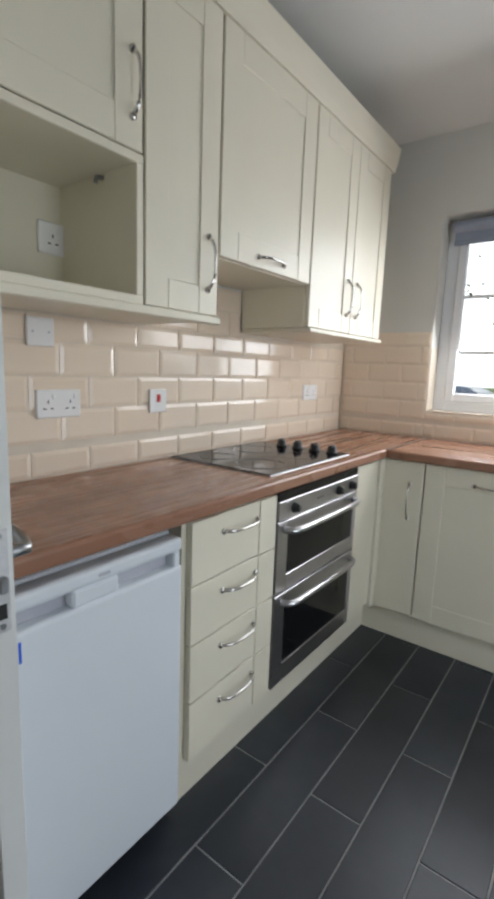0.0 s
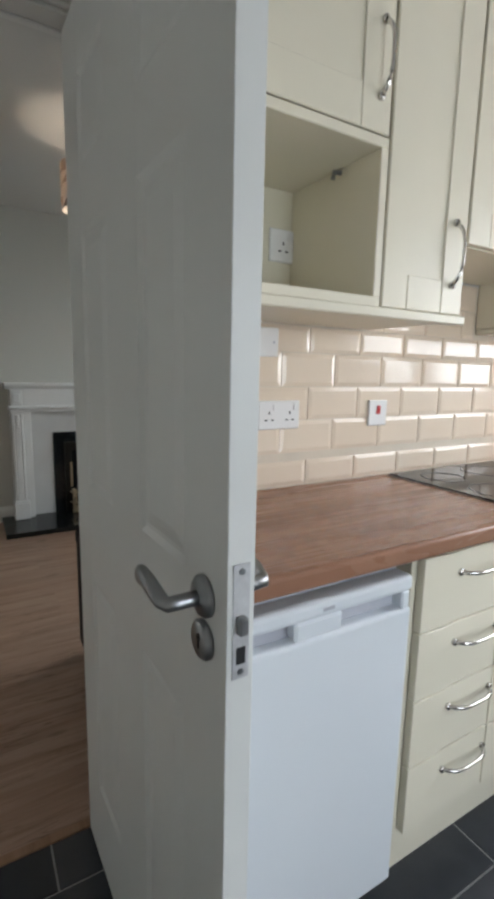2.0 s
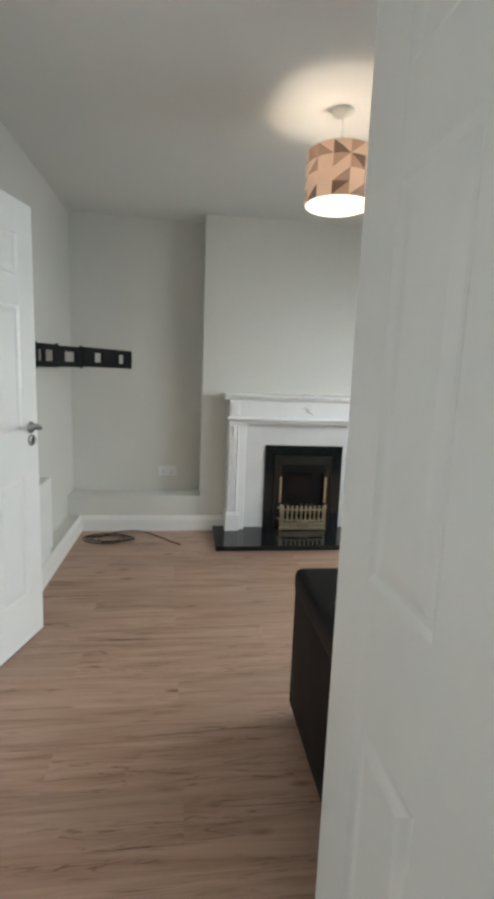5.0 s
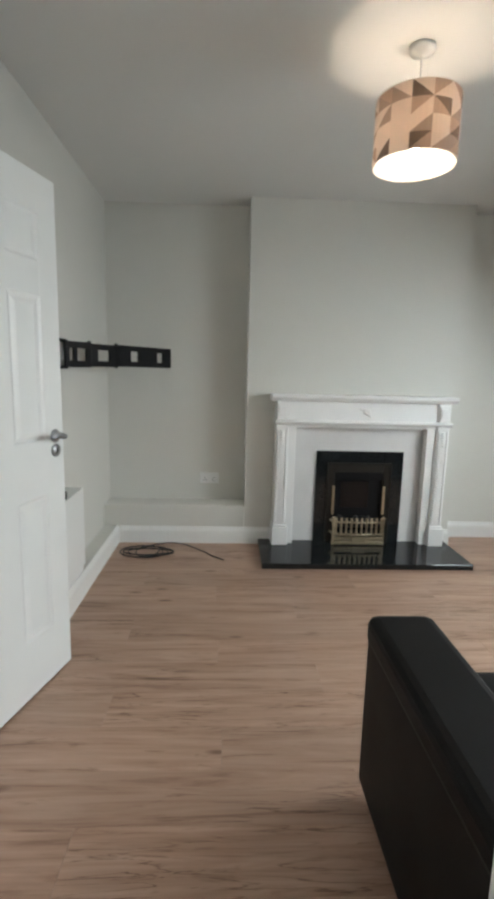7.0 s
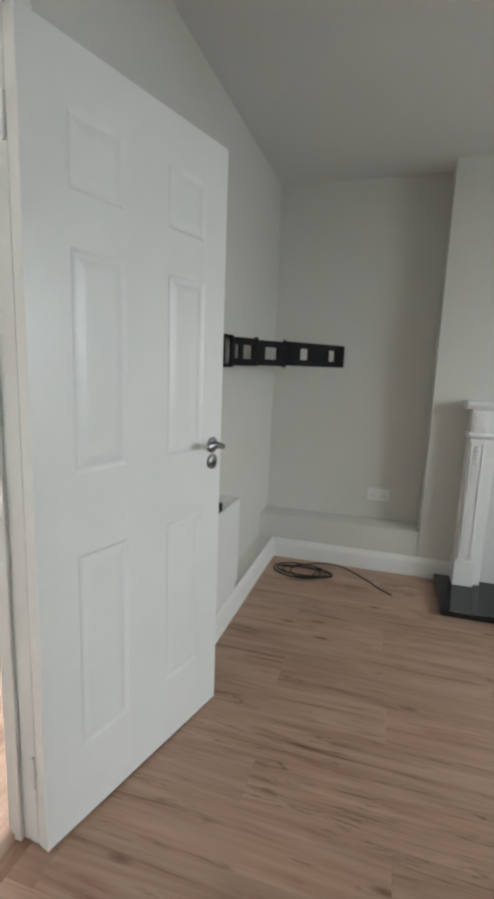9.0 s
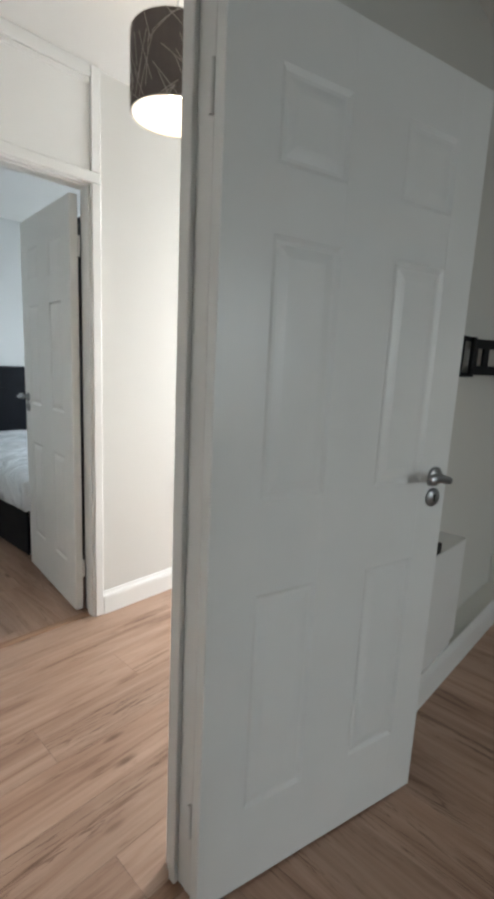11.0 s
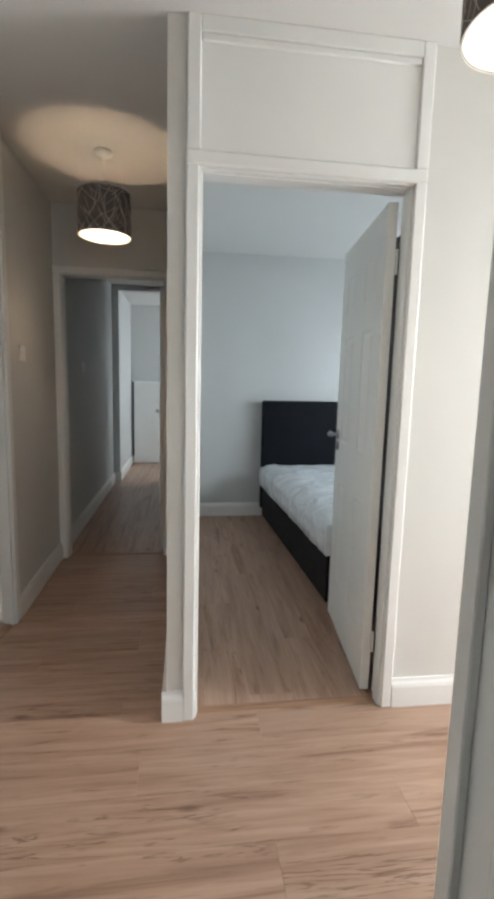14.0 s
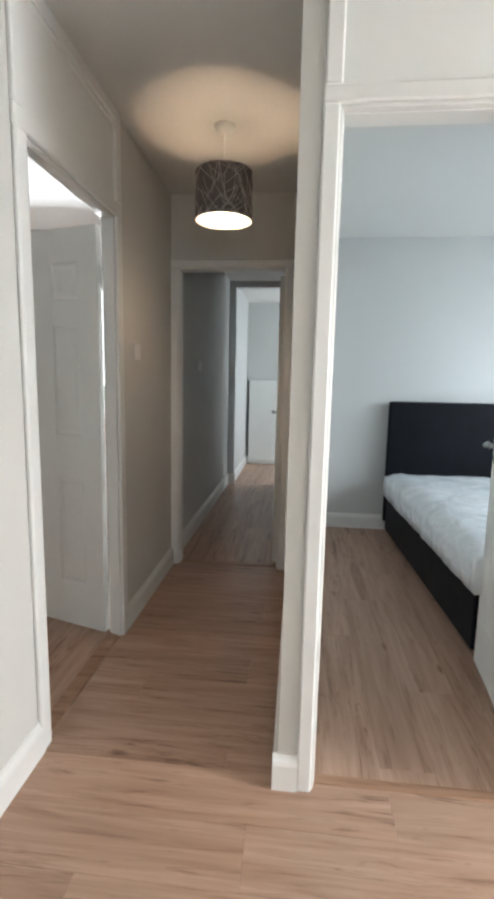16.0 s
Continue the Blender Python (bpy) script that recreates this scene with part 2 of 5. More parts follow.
def _metro():
    k = Mat("metro_tile", (0.76, 0.66, 0.53), 0.1)
    v = k.coords(shift=True)
    a = k.noise(v, 3, 3)
    oi = k.node("ShaderNodeObjectInfo")
    tone = k.ramp(oi.outputs["Random"], [(0.0, (0.80, 0.675, 0.535)), (1.0, (0.82, 0.70, 0.565))])
    k.base(tone)
    k.rough(a, 0.06, 0.16)
    k.bump(k.noise(v, 14, 2), 0.06, 0.002)
    return k.m


metro = _metro()


def _leather(name, color, rough):
    k = Mat(name, color, rough, Specular_IOR_Level=0.13)
    v = k.coords()
    vo = k.node("ShaderNodeTexVoronoi", Scale=260)
    k.link(v, vo.inputs["Vector"])
    n = k.noise(v, 7, 4)
    k.base(k.ramp(n, [(0.3, tuple(x * 0.75 for x in color)), (0.7, tuple(x * 1.3 for x in color))]))
    k.rough(n, rough - 0.08, rough + 0.1)
    k.bump(vo.outputs["Distance"], 0.2, 0.001)
    return k.m


leather = _leather("black_leather", (0.007, 0.0065, 0.0065), 0.55)
bed_leather = _leather("black_bed_leather", (0.006, 0.007, 0.010), 0.5)


def _mattress():
    k = Mat("wrapped_mattress", (0.72, 0.76, 0.78), 0.3)
    v = k.coords((1, 1, 1))
    n = k.noise(v, 4.2, 3, 0.5, 1.6)
    k.base(k.ramp(n, [(0.3, (0.66, 0.71, 0.74)), (0.6, (0.76, 0.79, 0.81)), (0.8, (0.83, 0.85, 0.86))]))
    k.rough(n, 0.12, 0.3)
    k.bump(n, 0.75, 0.035)
    return k.m


mattress_wrap = _mattress()


line_shade = plain("charcoal_shade", (0.125, 0.105, 0.095), 0.85, amount=0.12, scale=20, grain=500, relief=0.2)
shade_line = plain("pale_shade_line", (0.40, 0.36, 0.33), 0.7)


def _shade_tone(name, color, through=0.38):
    k = Mat(name, color, 0.8)
    k.mottled(0.05, 9, 400, 0.15)
    tr = k.node("ShaderNodeBsdfTranslucent", Color=(*color, 1))
    mx = k.t.nodes.new("ShaderNodeMixShader")
    mx.inputs[0].default_value = through
    k.link(k.p.outputs[0], mx.inputs[1])
    k.link(tr.outputs[0], mx.inputs[2])
    k.link(mx.outputs[0], k.t.nodes["Material Output"].inputs[0])
    return k.m


shade_tones = [_shade_tone("shade_blush", (0.86, 0.76, 0.69), 0.5), _shade_tone("shade_copper", (0.56, 0.43, 0.35), 0.45), _shade_tone("shade_taupe", (0.46, 0.37, 0.31), 0.42),
               _shade_tone("shade_sand", (0.84, 0.75, 0.68), 0.52), _shade_tone("shade_dark", (0.22, 0.17, 0.14), 0.4)]
warm_liner = _shade_tone("warm_shade_liner", (0.88, 0.82, 0.76), 0.5)
shade_liner = plain("shade_liner", (0.85, 0.83, 0.78), 0.7)


def _glow(name, color, power):
    k = Mat(name, color, 0.5)
    k.p.inputs["Emission Color"].default_value = (*color, 1)
    k.p.inputs["Emission Strength"].default_value = power
    return k.m


bulb_glow = _glow("lit_bulb", (1.0, 0.82, 0.6), 30)


def _glass():
    k = Mat("window_glass", (1, 1, 1), 0.0)
    tr = k.node("ShaderNodeBsdfTransparent")
    gl = k.node("ShaderNodeBsdfGlossy", Roughness=0.0)
    fr = k.node("ShaderNodeFresnel", IOR=1.45)
    mx = k.t.nodes.new("ShaderNodeMixShader")
    k.link(fr.outputs[0], mx.inputs[0])
    k.link(tr.outputs[0], mx.inputs[1])
    k.link(gl.outputs[0], mx.inputs[2])
    k.link(mx.outputs[0], k.t.nodes["Material Output"].inputs[0])
    return k.m


window_glass = _glass()

# ---- building helpers ----
PLACE = {}


def thing(name, x=0, y=0, z=0, rz=0, label="", category="", group="", kind=""):
    ob = new(name)
    ob.empty_display_size = 0.1
    ob.matrix_basis = pose(x, y, z, 0, 0, rz)
    PLACE[ob] = ob.matrix_basis.copy()
    return tagged(ob, label, category, group, kind)


def mesh_of(name, bm, mats):
    me = bpy.data.meshes.new(name)
    bm.to_mesh(me)
    bm.free()
    for m in mats if isinstance(mats, (list, tuple)) else [mats]:
        me.materials.append(m)
    return me


def part(name, bm, material, parent=None, label="", local=False, smooth=False):
    """Links a bmesh as one mesh object under a thing or a part. The bmesh is in world metres, or in the thing's own frame if local."""
    bmesh.ops.recalc_face_normals(bm, faces=bm.faces)
    if parent is not None and not local:
        bm.transform(PLACE[parent].inverted())
    if smooth:
        for f in bm.faces:
            f.smooth = True
    ob = new(name, mesh_of(name, bm, material))
    if parent is not None:
        ob.parent = parent
        PLACE[ob] = PLACE[parent]
    else:
        PLACE[ob] = Matrix()
    return tagged(ob, label)


def setting(name, bm, material, label="", category=""):
    return tagged(part(name, bm, material), label, category, kind="structure")


def box(bm, x0, x1, y0, y1, z0, z1, bev=0.0, seg=1):
    x0, x1, y0, y1, z0, z1 = min(x0, x1), max(x0, x1), min(y0, y1), max(y0, y1), min(z0, z1), max(z0, z1)
    m = Matrix.Translation(((x0 + x1) / 2, (y0 + y1) / 2, (z0 + z1) / 2)) @ Matrix.Diagonal((x1 - x0, y1 - y0, z1 - z0, 1))
    vs = bmesh.ops.create_cube(bm, size=1, matrix=m)["verts"]
    if bev > 0:
        es = list({e for v in vs for e in v.link_edges})
        bmesh.ops.bevel(bm, geom=es, offset=bev, offset_type="OFFSET", segments=seg, profile=0.5, affect="EDGES", clamp_overlap=True)
    return bm


def nb():
    return bmesh.new()


def bx(*a, **k):
    return box(nb(), *a, **k)


def cyl(bm, p0, p1, r0, r1=None, n=16, caps=True):
    p0, p1 = Vector(p0), Vector(p1)
    d = p1 - p0
    m = Matrix.Translation((p0 + p1) / 2) @ d.to_track_quat("Z", "Y").to_matrix().to_4x4()
    bmesh.ops.create_cone(bm, cap_ends=caps, segments=n, radius1=r0, radius2=r0 if r1 is None else r1, depth=d.length, matrix=m)
    return bm


def tube(bm, pts, rad, n=8, flat=None):
    """A round bar swept along points; rad is one radius or one for each point; flat squeezes its section along an axis."""
    pts = [Vector(p) for p in pts]
    rs = rad if isinstance(rad, (list, tuple)) else [rad] * len(pts)
    rings = []
    up = Vector((0, 0, 1))
    for i, p in enumerate(pts):
        d = (pts[min(i + 1, len(pts) - 1)] - pts[max(i - 1, 0)]).normalized()
        ref = up if abs(d.dot(up)) < 0.95 else Vector((1, 0, 0))
        a = d.cross(ref).normalized()
        b = d.cross(a).normalized()
        k = flat[i] if flat else 1.0
        rings.append([bm.verts.new(p + (a * math.cos(2 * math.pi * j / n) * k + b * math.sin(2 * math.pi * j / n)) * rs[i]) for j in range(n)])
    for r0, r1 in zip(rings, rings[1:]):
        for j in range(n):
            bm.faces.new((r0[j], r0[(j + 1) % n], r1[(j + 1) % n], r1[j]))
    bm.faces.new(rings[0])
    bm.faces.new(rings[-1][::-1])
    return bm


def lathe(bm, profile, centre, n=32, closed=False):
    """Turns (radius, height) points about a vertical axis."""
    cx, cy, cz = centre
    rings = [[bm.verts.new((cx + r * math.cos(2 * math.pi * j / n), cy + r * math.sin(2 * math.pi * j / n), cz + h)) for j in range(n)] for r, h in profile]
    pairs = list(zip(rings, rings[1:])) + ([(rings[-1], rings[0])] if closed else [])
    for r0, r1 in pairs:
        for j in range(n):
            bm.faces.new((r0[j], r0[(j + 1) % n], r1[(j + 1) % n], r1[j]))
    if not closed:
        bm.faces.new(rings[0])
        bm.faces.new(rings[-1])
    return bm


def extrude(bm, poly, p0, p1, out):
    """A moulding: poly holds (distance from the wall, height) points; it runs from p0 to p1 (x, y) and stands out from the wall along out."""
    a = [bm.verts.new((p0[0] + out[0] * d, p0[1] + out[1] * d, h)) for d, h in poly]
    b = [bm.verts.new((p1[0] + out[0] * d, p1[1] + out[1] * d, h)) for d, h in poly]
    n = len(poly)
    for j in range(n):
        bm.faces.new((a[j], a[(j + 1) % n], b[(j + 1) % n], b[j]))
    bm.faces.new(a)
    bm.faces.new(b[::-1])
    return bm


def wall(name, axis, c0, c1, a0, a1, z0, z1, openings, material, label, category="wall"):
    """A wall of thickness c0..c1 that runs from a0 to a1 along axis, with openings (from, to, bottom, top) cut right through."""
    bm = nb()
    cuts = sorted({a0, a1, *[v for o in openings for v in o[:2]]})
    for s, e in zip(cuts, cuts[1:]):
        holes = sorted((o[2], o[3]) for o in openings if o[0] <= s + 1e-6 and o[1] >= e - 1e-6)
        z = z0
        for h0, h1 in holes + [(z1, z1)]:
            if h0 - z > 1e-4:
                box(bm, *((c0, c1, s, e) if axis == "y" else (s, e, c0, c1)), z, h0)
            z = h1
    bmesh.ops.remove_doubles(bm, verts=bm.verts, dist=1e-5)
    return setting(name, bm, material, label, category)


SKIRT = [(0, 0), (0.018, 0), (0.018, 0.72), (0.015, 0.82), (0.009, 0.90), (0.006, 1.0), (0, 1.0)]


def skirting(name, p0, p1, out, h=0.13):
    return setting(name, extrude(nb(), [(d, z * h) for d, z in SKIRT], p0, p1, out), gloss_white, "white gloss skirting board along the wall foot", "skirting board")

# ---- the large structure ----
TOP = 2.46  # ceiling height
KX, LX = -1.205, -1.275  # kitchen and living faces of the partition
SY, HY = -1.10, -1.19  # living and hall faces of the south wall
NY = 2.50  # inner face of the north wall

wall("wall_partition", "y", LX, KX, SY, NY, 0, TOP, [(-0.66, 0.14, 0, 1.99)], wall_paint, "pale grey painted partition with a doorway to the kitchen")
wall("wall_north", "x", NY, NY + 0.3, -4.75, 1.7, 0, TOP, [(-0.695, 0.62, 1.066, 2.07), (-3.30, -2.10, 0.85, 2.15)], wall_paint, "pale grey outside wall with two windows")
wall("wall_south", "x", HY, SY, -4.75, 1.7, 0, TOP, [(-2.151, -1.36, 0, 2.03)], wall_paint, "pale grey wall with the doorway to the hall")
wall("wall_kitchen_east", "y", 1.5, 1.6, SY, NY, 0, TOP, [(0.30, 1.20, 0, 2.1)], wall_paint, "pale grey kitchen wall with an added opening for fill light")
wall("wall_chimney_side", "y", -4.63, -4.53, HY, NY, 0, TOP, [], wall_paint, "pale grey wall at the back of the alcoves")
wall("wall_bedroom", "x", -2.52, -2.42, -5.0, -1.777, 0, TOP, [(-2.652, -1.868, 0, 2.026)], hall_paint, "pale wall with the bedroom doorway")
wall("wall_bedroom_south", "x", -5.4, -5.3, -5.0, -1.79, 0, 2.6, [], bed_paint, "cool grey bedroom wall behind the bed")
wall("wall_bedroom_west", "y", -5.1, -5.0, -5.4, HY, 0, 2.6, [(-4.65, -3.15, 0.95, 2.05), (-2.25, -1.35, 0.0, 2.1)], bed_paint, "cool grey end wall with a window and glazed door")
wall("wall_corridor_west", "y", -1.877, -1.777, -6.95, -2.52, 0, TOP, [], hall_paint, "beige lit corridor wall")
wall("wall_hall_east", "y", -0.95, -0.90, -4.22, HY, 0, TOP, [(-3.245, -2.495, 0, 2.026)], hall_paint, "pale hall wall with a side doorway")
wall("wall_corridor_end", "x", -4.32, -4.22, -1.777, -0.83, 0, TOP, [(-1.715, -0.985, 0, 2.024)], hall_paint, "beige wall with a doorway at the corridor end")
wall("wall_passage_east", "y", -0.948, -0.83, -6.9, -4.32, 0, TOP, [], bed_paint, "cool grey passage wall")
wall("wall_passage_end", "x", -7.0, -6.9, -1.777, -0.83, 0, TOP, [(-1.777, -1.03, 0, 2.39)], bed_paint, "grey wall with an open passage end")
wall("wall_end_room_east", "y", -1.012, -0.885, -8.46, -7.0, 0, TOP, [], bed_paint, "cool grey end room wall")
wall("wall_end_room_south", "x", -8.56, -8.46, -3.8, -0.97, 0, TOP, [], bed_paint, "cool grey end room back wall")
wall("wall_end_room_north", "x", -7.0, -6.9, -3.8, -1.777, 0, TOP, [], bed_paint, "cool grey end room wall")
wall("wall_end_room_west", "y", -3.8, -3.7, -8.56, -6.9, 0, TOP, [(-8.2, -7.2, 1.0, 2.0)], bed_paint, "cool grey end room wall with a window")
wall("wall_side_room_south", "x", -5.0, -4.9, -0.90, 1.5, 0, TOP, [(-0.55, 0.45, 1.0, 2.1)], bed_paint, "pale side room wall with a window")
wall("wall_side_room_east", "y", 1.5, 1.6, -5.0, HY, 0, TOP, [], bed_paint, "pale side room wall")

# chimney breast and the boxed-in ledge of the alcove
setting("chimney_breast", bx(-4.53, -4.33, -0.055, 1.51, 0, TOP), wall_paint, "pale grey painted chimney breast", "chimney breast")
setting("alcove_ledge", bx(-4.53, -4.332, SY, -0.055, 0, 0.287, bev=0.004), wall_paint, "pale grey boxed-in ledge at the foot of the alcove", "ledge")

for n, b in (("ceiling_kitchen", (LX + 0.03, 1.6, HY, NY + 0.1)), ("ceiling_living", (-4.63, LX + 0.03, SY - 0.04, NY + 0.1)), ("ceiling_hall", (-5.1, -0.90, -2.5, SY - 0.04)),
             ("ceiling_corridor", (-1.85, -0.83, -6.95, -2.5)), ("ceiling_bedroom", (-5.1, -1.85, -5.4, -2.5)), ("ceiling_side_room", (-0.90, 1.6, -5.0, HY)), ("ceiling_end_room", (-3.8, -0.885, -8.56, -6.95))):
    h = 2.49 if n == "ceiling_bedroom" else TOP
    setting(n, bx(*b, h, h + 0.12), ceiling_paint, "flat white painted ceiling", "ceiling")

for n, b, m in (("floor_kitchen", (LX, 1.5, SY, NY), grout), ("floor_living", (-4.6, LX, SY, NY), screed), ("floor_hall", (-5.0, -0.9, -2.46, SY), screed),
                ("floor_bedroom", (-5.0, -1.84, -5.35, -2.46), screed), ("floor_corridor", (-1.84, -0.88, -6.95, -2.46), screed),
                ("floor_side_room", (-0.88, 1.5, -4.95, -1.11), screed), ("floor_end_room", (-3.75, -0.98, -8.5, -6.95), screed)):
    z = -0.003 if m is grout else -0.014
    setting(n, bx(*b, -0.12, z), m, "pale grey grout bed of the tiled floor" if m is grout else "base under the wood-look laminate floor", "floor")
FLOORS = {n: bpy.data.objects[n] for n in ("floor_kitchen", "floor_living", "floor_hall", "floor_bedroom", "floor_corridor", "floor_side_room", "floor_end_room")}

# skirting boards
for n, p0, p1, out, h in (
        ("skirting_ledge", (-4.332, -0.985), (-4.33, 0.15), (1, 0), 0.125), ("skirting_breast", (-4.33, 1.40), (-4.33, 1.51), (1, 0), 0.125),
        ("skirting_alcove", (-4.53, 1.51), (-4.53, NY), (1, 0), 0.125), ("skirting_breast_side", (-4.53, 1.51), (-4.33, 1.51), (0, 1), 0.125),
        ("skirting_boxing", (-4.33, -1.003), (-3.0, -1.003), (0, 1), 0.135), ("skirting_south", (-3.0, SY), (-2.205, SY), (0, 1), 0.125),
        ("skirting_partition", (LX, 0.21), (LX, NY), (-1, 0), 0.125),
        ("skirting_north", (-4.53, NY), (LX, NY), (0, -1), 0.125), ("skirting_bedroom_wall", (-5.0, -2.42), (-2.682, -2.42), (0, 1), 0.12),
        ("skirting_hall_south", (-5.0, HY), (-2.235, HY), (0, -1), 0.12), ("skirting_hall_east", (-0.95, HY), (-0.95, -2.463), (-1, 0), 0.12),
        ("skirting_hall_east_far", (-0.95, -3.292), (-0.95, -4.22), (-1, 0), 0.12), ("skirting_pier_front", (-1.759, -2.42), (-1.839, -2.42), (0, 1), 0.12),
        ("skirting_pier_side", (-1.777, -2.4203), (-1.777, -4.22), (1, 0), 0.12), ("skirting_bedroom_south", (-5.0, -5.3), (-1.877, -5.3), (0, 1), 0.13),
        ("skirting_bedroom_east", (-1.877, -5.3), (-1.877, -2.52), (-1, 0), 0.13), ("skirting_passage", (-0.948, -4.32), (-0.948, -6.9), (-1, 0), 0.13),
        ("skirting_passage_end", (-1.048, -6.9), (-0.948, -6.9), (0, 1), 0.13),
        ("skirting_end_room", (-1.012, -7.0), (-1.012, -8.46), (-1, 0), 0.13), ("skirting_end_wall", (-3.7, -8.46), (-1.012, -8.46), (0, 1), 0.13),
        ("skirting_kitchen_south", (KX, SY), (1.5, SY), (0, 1), 0.125)):
    skirting(n, p0, p1, out, h)


def door_frame(name, axis, c0, c1, a0, a1, top, label, sides=(True, True), stop=None, arch=0.066, rebate=None, st=0.005):
    """Lining and moulded architraves of a doorway in a wall c0..c1; a0..a1 is the structural opening; rebate is the part of the wall's depth where the hinge jamb is cut back."""
    ob = thing(name, *((c0, a0, 0) if axis == "y" else (a0, c0, 0)), label=label, category="door frame", kind="structure")
    def b(bm, c, a, z, bev=0.0):
        return box(bm, *((*c, *a) if axis == "y" else (*a, *c)), *z, bev=bev)
    t = 0.022
    if rebate:
        lo, hi = rebate
        full = (hi, c1 + 0.001) if lo <= c0 else (c0 - 0.001, lo)
        part("jamb", b(nb(), full, (a0 + 0.001, a0 + t), (0, top - t), 0.002), gloss_white, ob)
        part("hinge_rebate", b(nb(), rebate, (a0 + 0.001, a0 + 0.006), (0, top - t)), gloss_white, ob)
    else:
        part("jamb", b(nb(), (c0 - 0.001, c1 + 0.001), (a0 + 0.001, a0 + t), (0, top - t), 0.002), gloss_white, ob)
    part("jamb", b(nb(), (c0 - 0.001, c1 + 0.001), (a1 - t, a1 - 0.001), (0, top - t), 0.002), gloss_white, ob)
    part("head", b(nb(), (c0 - 0.001, c1 + 0.001), (a0 + 0.001, a1 - 0.001), (top - t, top - 0.001), 0.002), gloss_white, ob)
    if stop:
        for s, e in ((a0 + t, a0 + t + (0.0005 if rebate else st)), (a1 - t - st, a1 - t)):
            part("door_stop", b(nb(), stop, (s, e), (0, top - t), 0.002), gloss_white, ob)
        part("door_stop", b(nb(), stop, (a0 + t + st, a1 - t - st), (top - t - st, top - t), 0.002), gloss_white, ob)
    for side, c, d in ((sides[0], c0, -1), (sides[1], c1, 1)):
        if not side:
            continue
        r = 0.007
        back = 0.016 if rebate and (rebate[0] <= c <= rebate[1]) else 0.0
        for a, e in ((a0 + t - r - arch, a0 + t - r - back), (a1 - t + r, a1 - t + r + arch)):
            bm = b(nb(), (c, c + d * 0.017), (a, e), (0, top - t + r), 0.005)
            part("architrave", bm, gloss_white, ob)
        bm = b(nb(), (c, c + d * 0.017), (a0 + t - r - arch, a1 - t + r + arch), (top - t + r, top - t + r + arch), 0.005)
        part("architrave", bm, gloss_white, ob)
    return ob


door_frame("door_frame_kitchen", "y", LX, KX, -0.66, 0.14, 1.99, "white gloss door lining between kitchen and living room", (False, True), stop=(LX, LX + 0.02))
door_frame("door_frame_hall", "x", HY, SY, -2.151, -1.36, 2.03, "white gloss moulded door frame to the hall", (True, True), stop=(HY + 0.022, SY - 0.045), st=0.013)
door_frame("door_frame_bedroom", "x", -2.52, -2.42, -2.652, -1.868, 2.026, "white gloss moulded bedroom door frame", (True, True), stop=(-2.47, -2.44), rebate=(-2.521, -2.47), arch=0.045)
door_frame("door_frame_side_room", "y", -0.95, -0.90, -3.245, -2.495, 2.026, "white gloss moulded side room door frame", (True, True), stop=(-0.945, -0.93), rebate=(-0.93, -0.899), arch=0.062)
door_frame("door_frame_corridor", "x", -4.32, -4.22, -1.715, -0.985, 2.024, "white gloss door frame at the corridor end", (True, True), stop=(-4.28, -4.25), arch=0.05)


def transom(name, axis, c, d, a0, a1, z0, label, w=0.045):
    """A framed flat panel over a door, up to the ceiling."""
    ob = thing(name, *((c, a0, z0) if axis == "y" else (a0, c, z0)), label=label, category="transom panel", kind="structure")
    def b(bm, cc, a, z, bev=0.0):
        return box(bm, *((*cc, *a) if axis == "y" else (*a, *cc)), *z, bev=bev)
    part("panel", b(nb(), (c, c + d * 0.004), (a0 + w, a1 - w), (z0, TOP - 0.05)), gloss_white, ob)
    for a in ((a0, a0 + w), (a1 - w, a1)):
        bm = b(nb(), (c, c + d * 0.017), a, (z0, TOP), 0.004)
        part("frame_post", bm, gloss_white, ob)
    bm = b(nb(), (c, c + d * 0.016), (a0 + w, a1 - w), (TOP - 0.05, TOP - 0.0), 0.003)
    b(bm, (c, c + d * 0.010), (a0 + w, a1 - w), (TOP - 0.075, TOP - 0.05), 0.004)
    part("frame_head", bm, gloss_white, ob)
    return ob


transom("transom_bedroom", "x", -2.42, 1, -2.682, -1.841, 2.056, "white painted panel over the bedroom door")
transom("transom_side_room", "y", -0.95, -1, -3.292, -2.448, 2.073, "white painted panel over the side room door", 0.062)

# wooden thresholds
setting("threshold_kitchen", bx(-1.285, -1.258, -0.638, 0.118, -0.01, 0.003, bev=0.001), threshold_wood, "brown wooden threshold strip at the tiled floor", "threshold")
setting("threshold_hall", bx(-2.138, -1.382, -1.165, -1.12, -0.01, 0.005, bev=0.002), threshold_wood, "brown wooden threshold strip in the doorway", "threshold")
setting("threshold_bedroom", bx(-2.629, -1.894, -2.482, -2.444, -0.01, 0.005, bev=0.002), threshold_wood, "orange-brown wooden threshold strip in the doorway", "threshold")
setting("threshold_side_room", bx(-0.945, -0.88, -3.222, -2.518, -0.01, 0.005, bev=0.002), threshold_wood, "orange-brown wooden threshold strip in the doorway", "threshold")
setting("threshold_corridor", bx(-1.692, -1.008, -4.29, -4.25, -0.01, 0.005, bev=0.002), threshold_wood, "brown wooden threshold strip in the doorway", "threshold")

# ---- doors ----


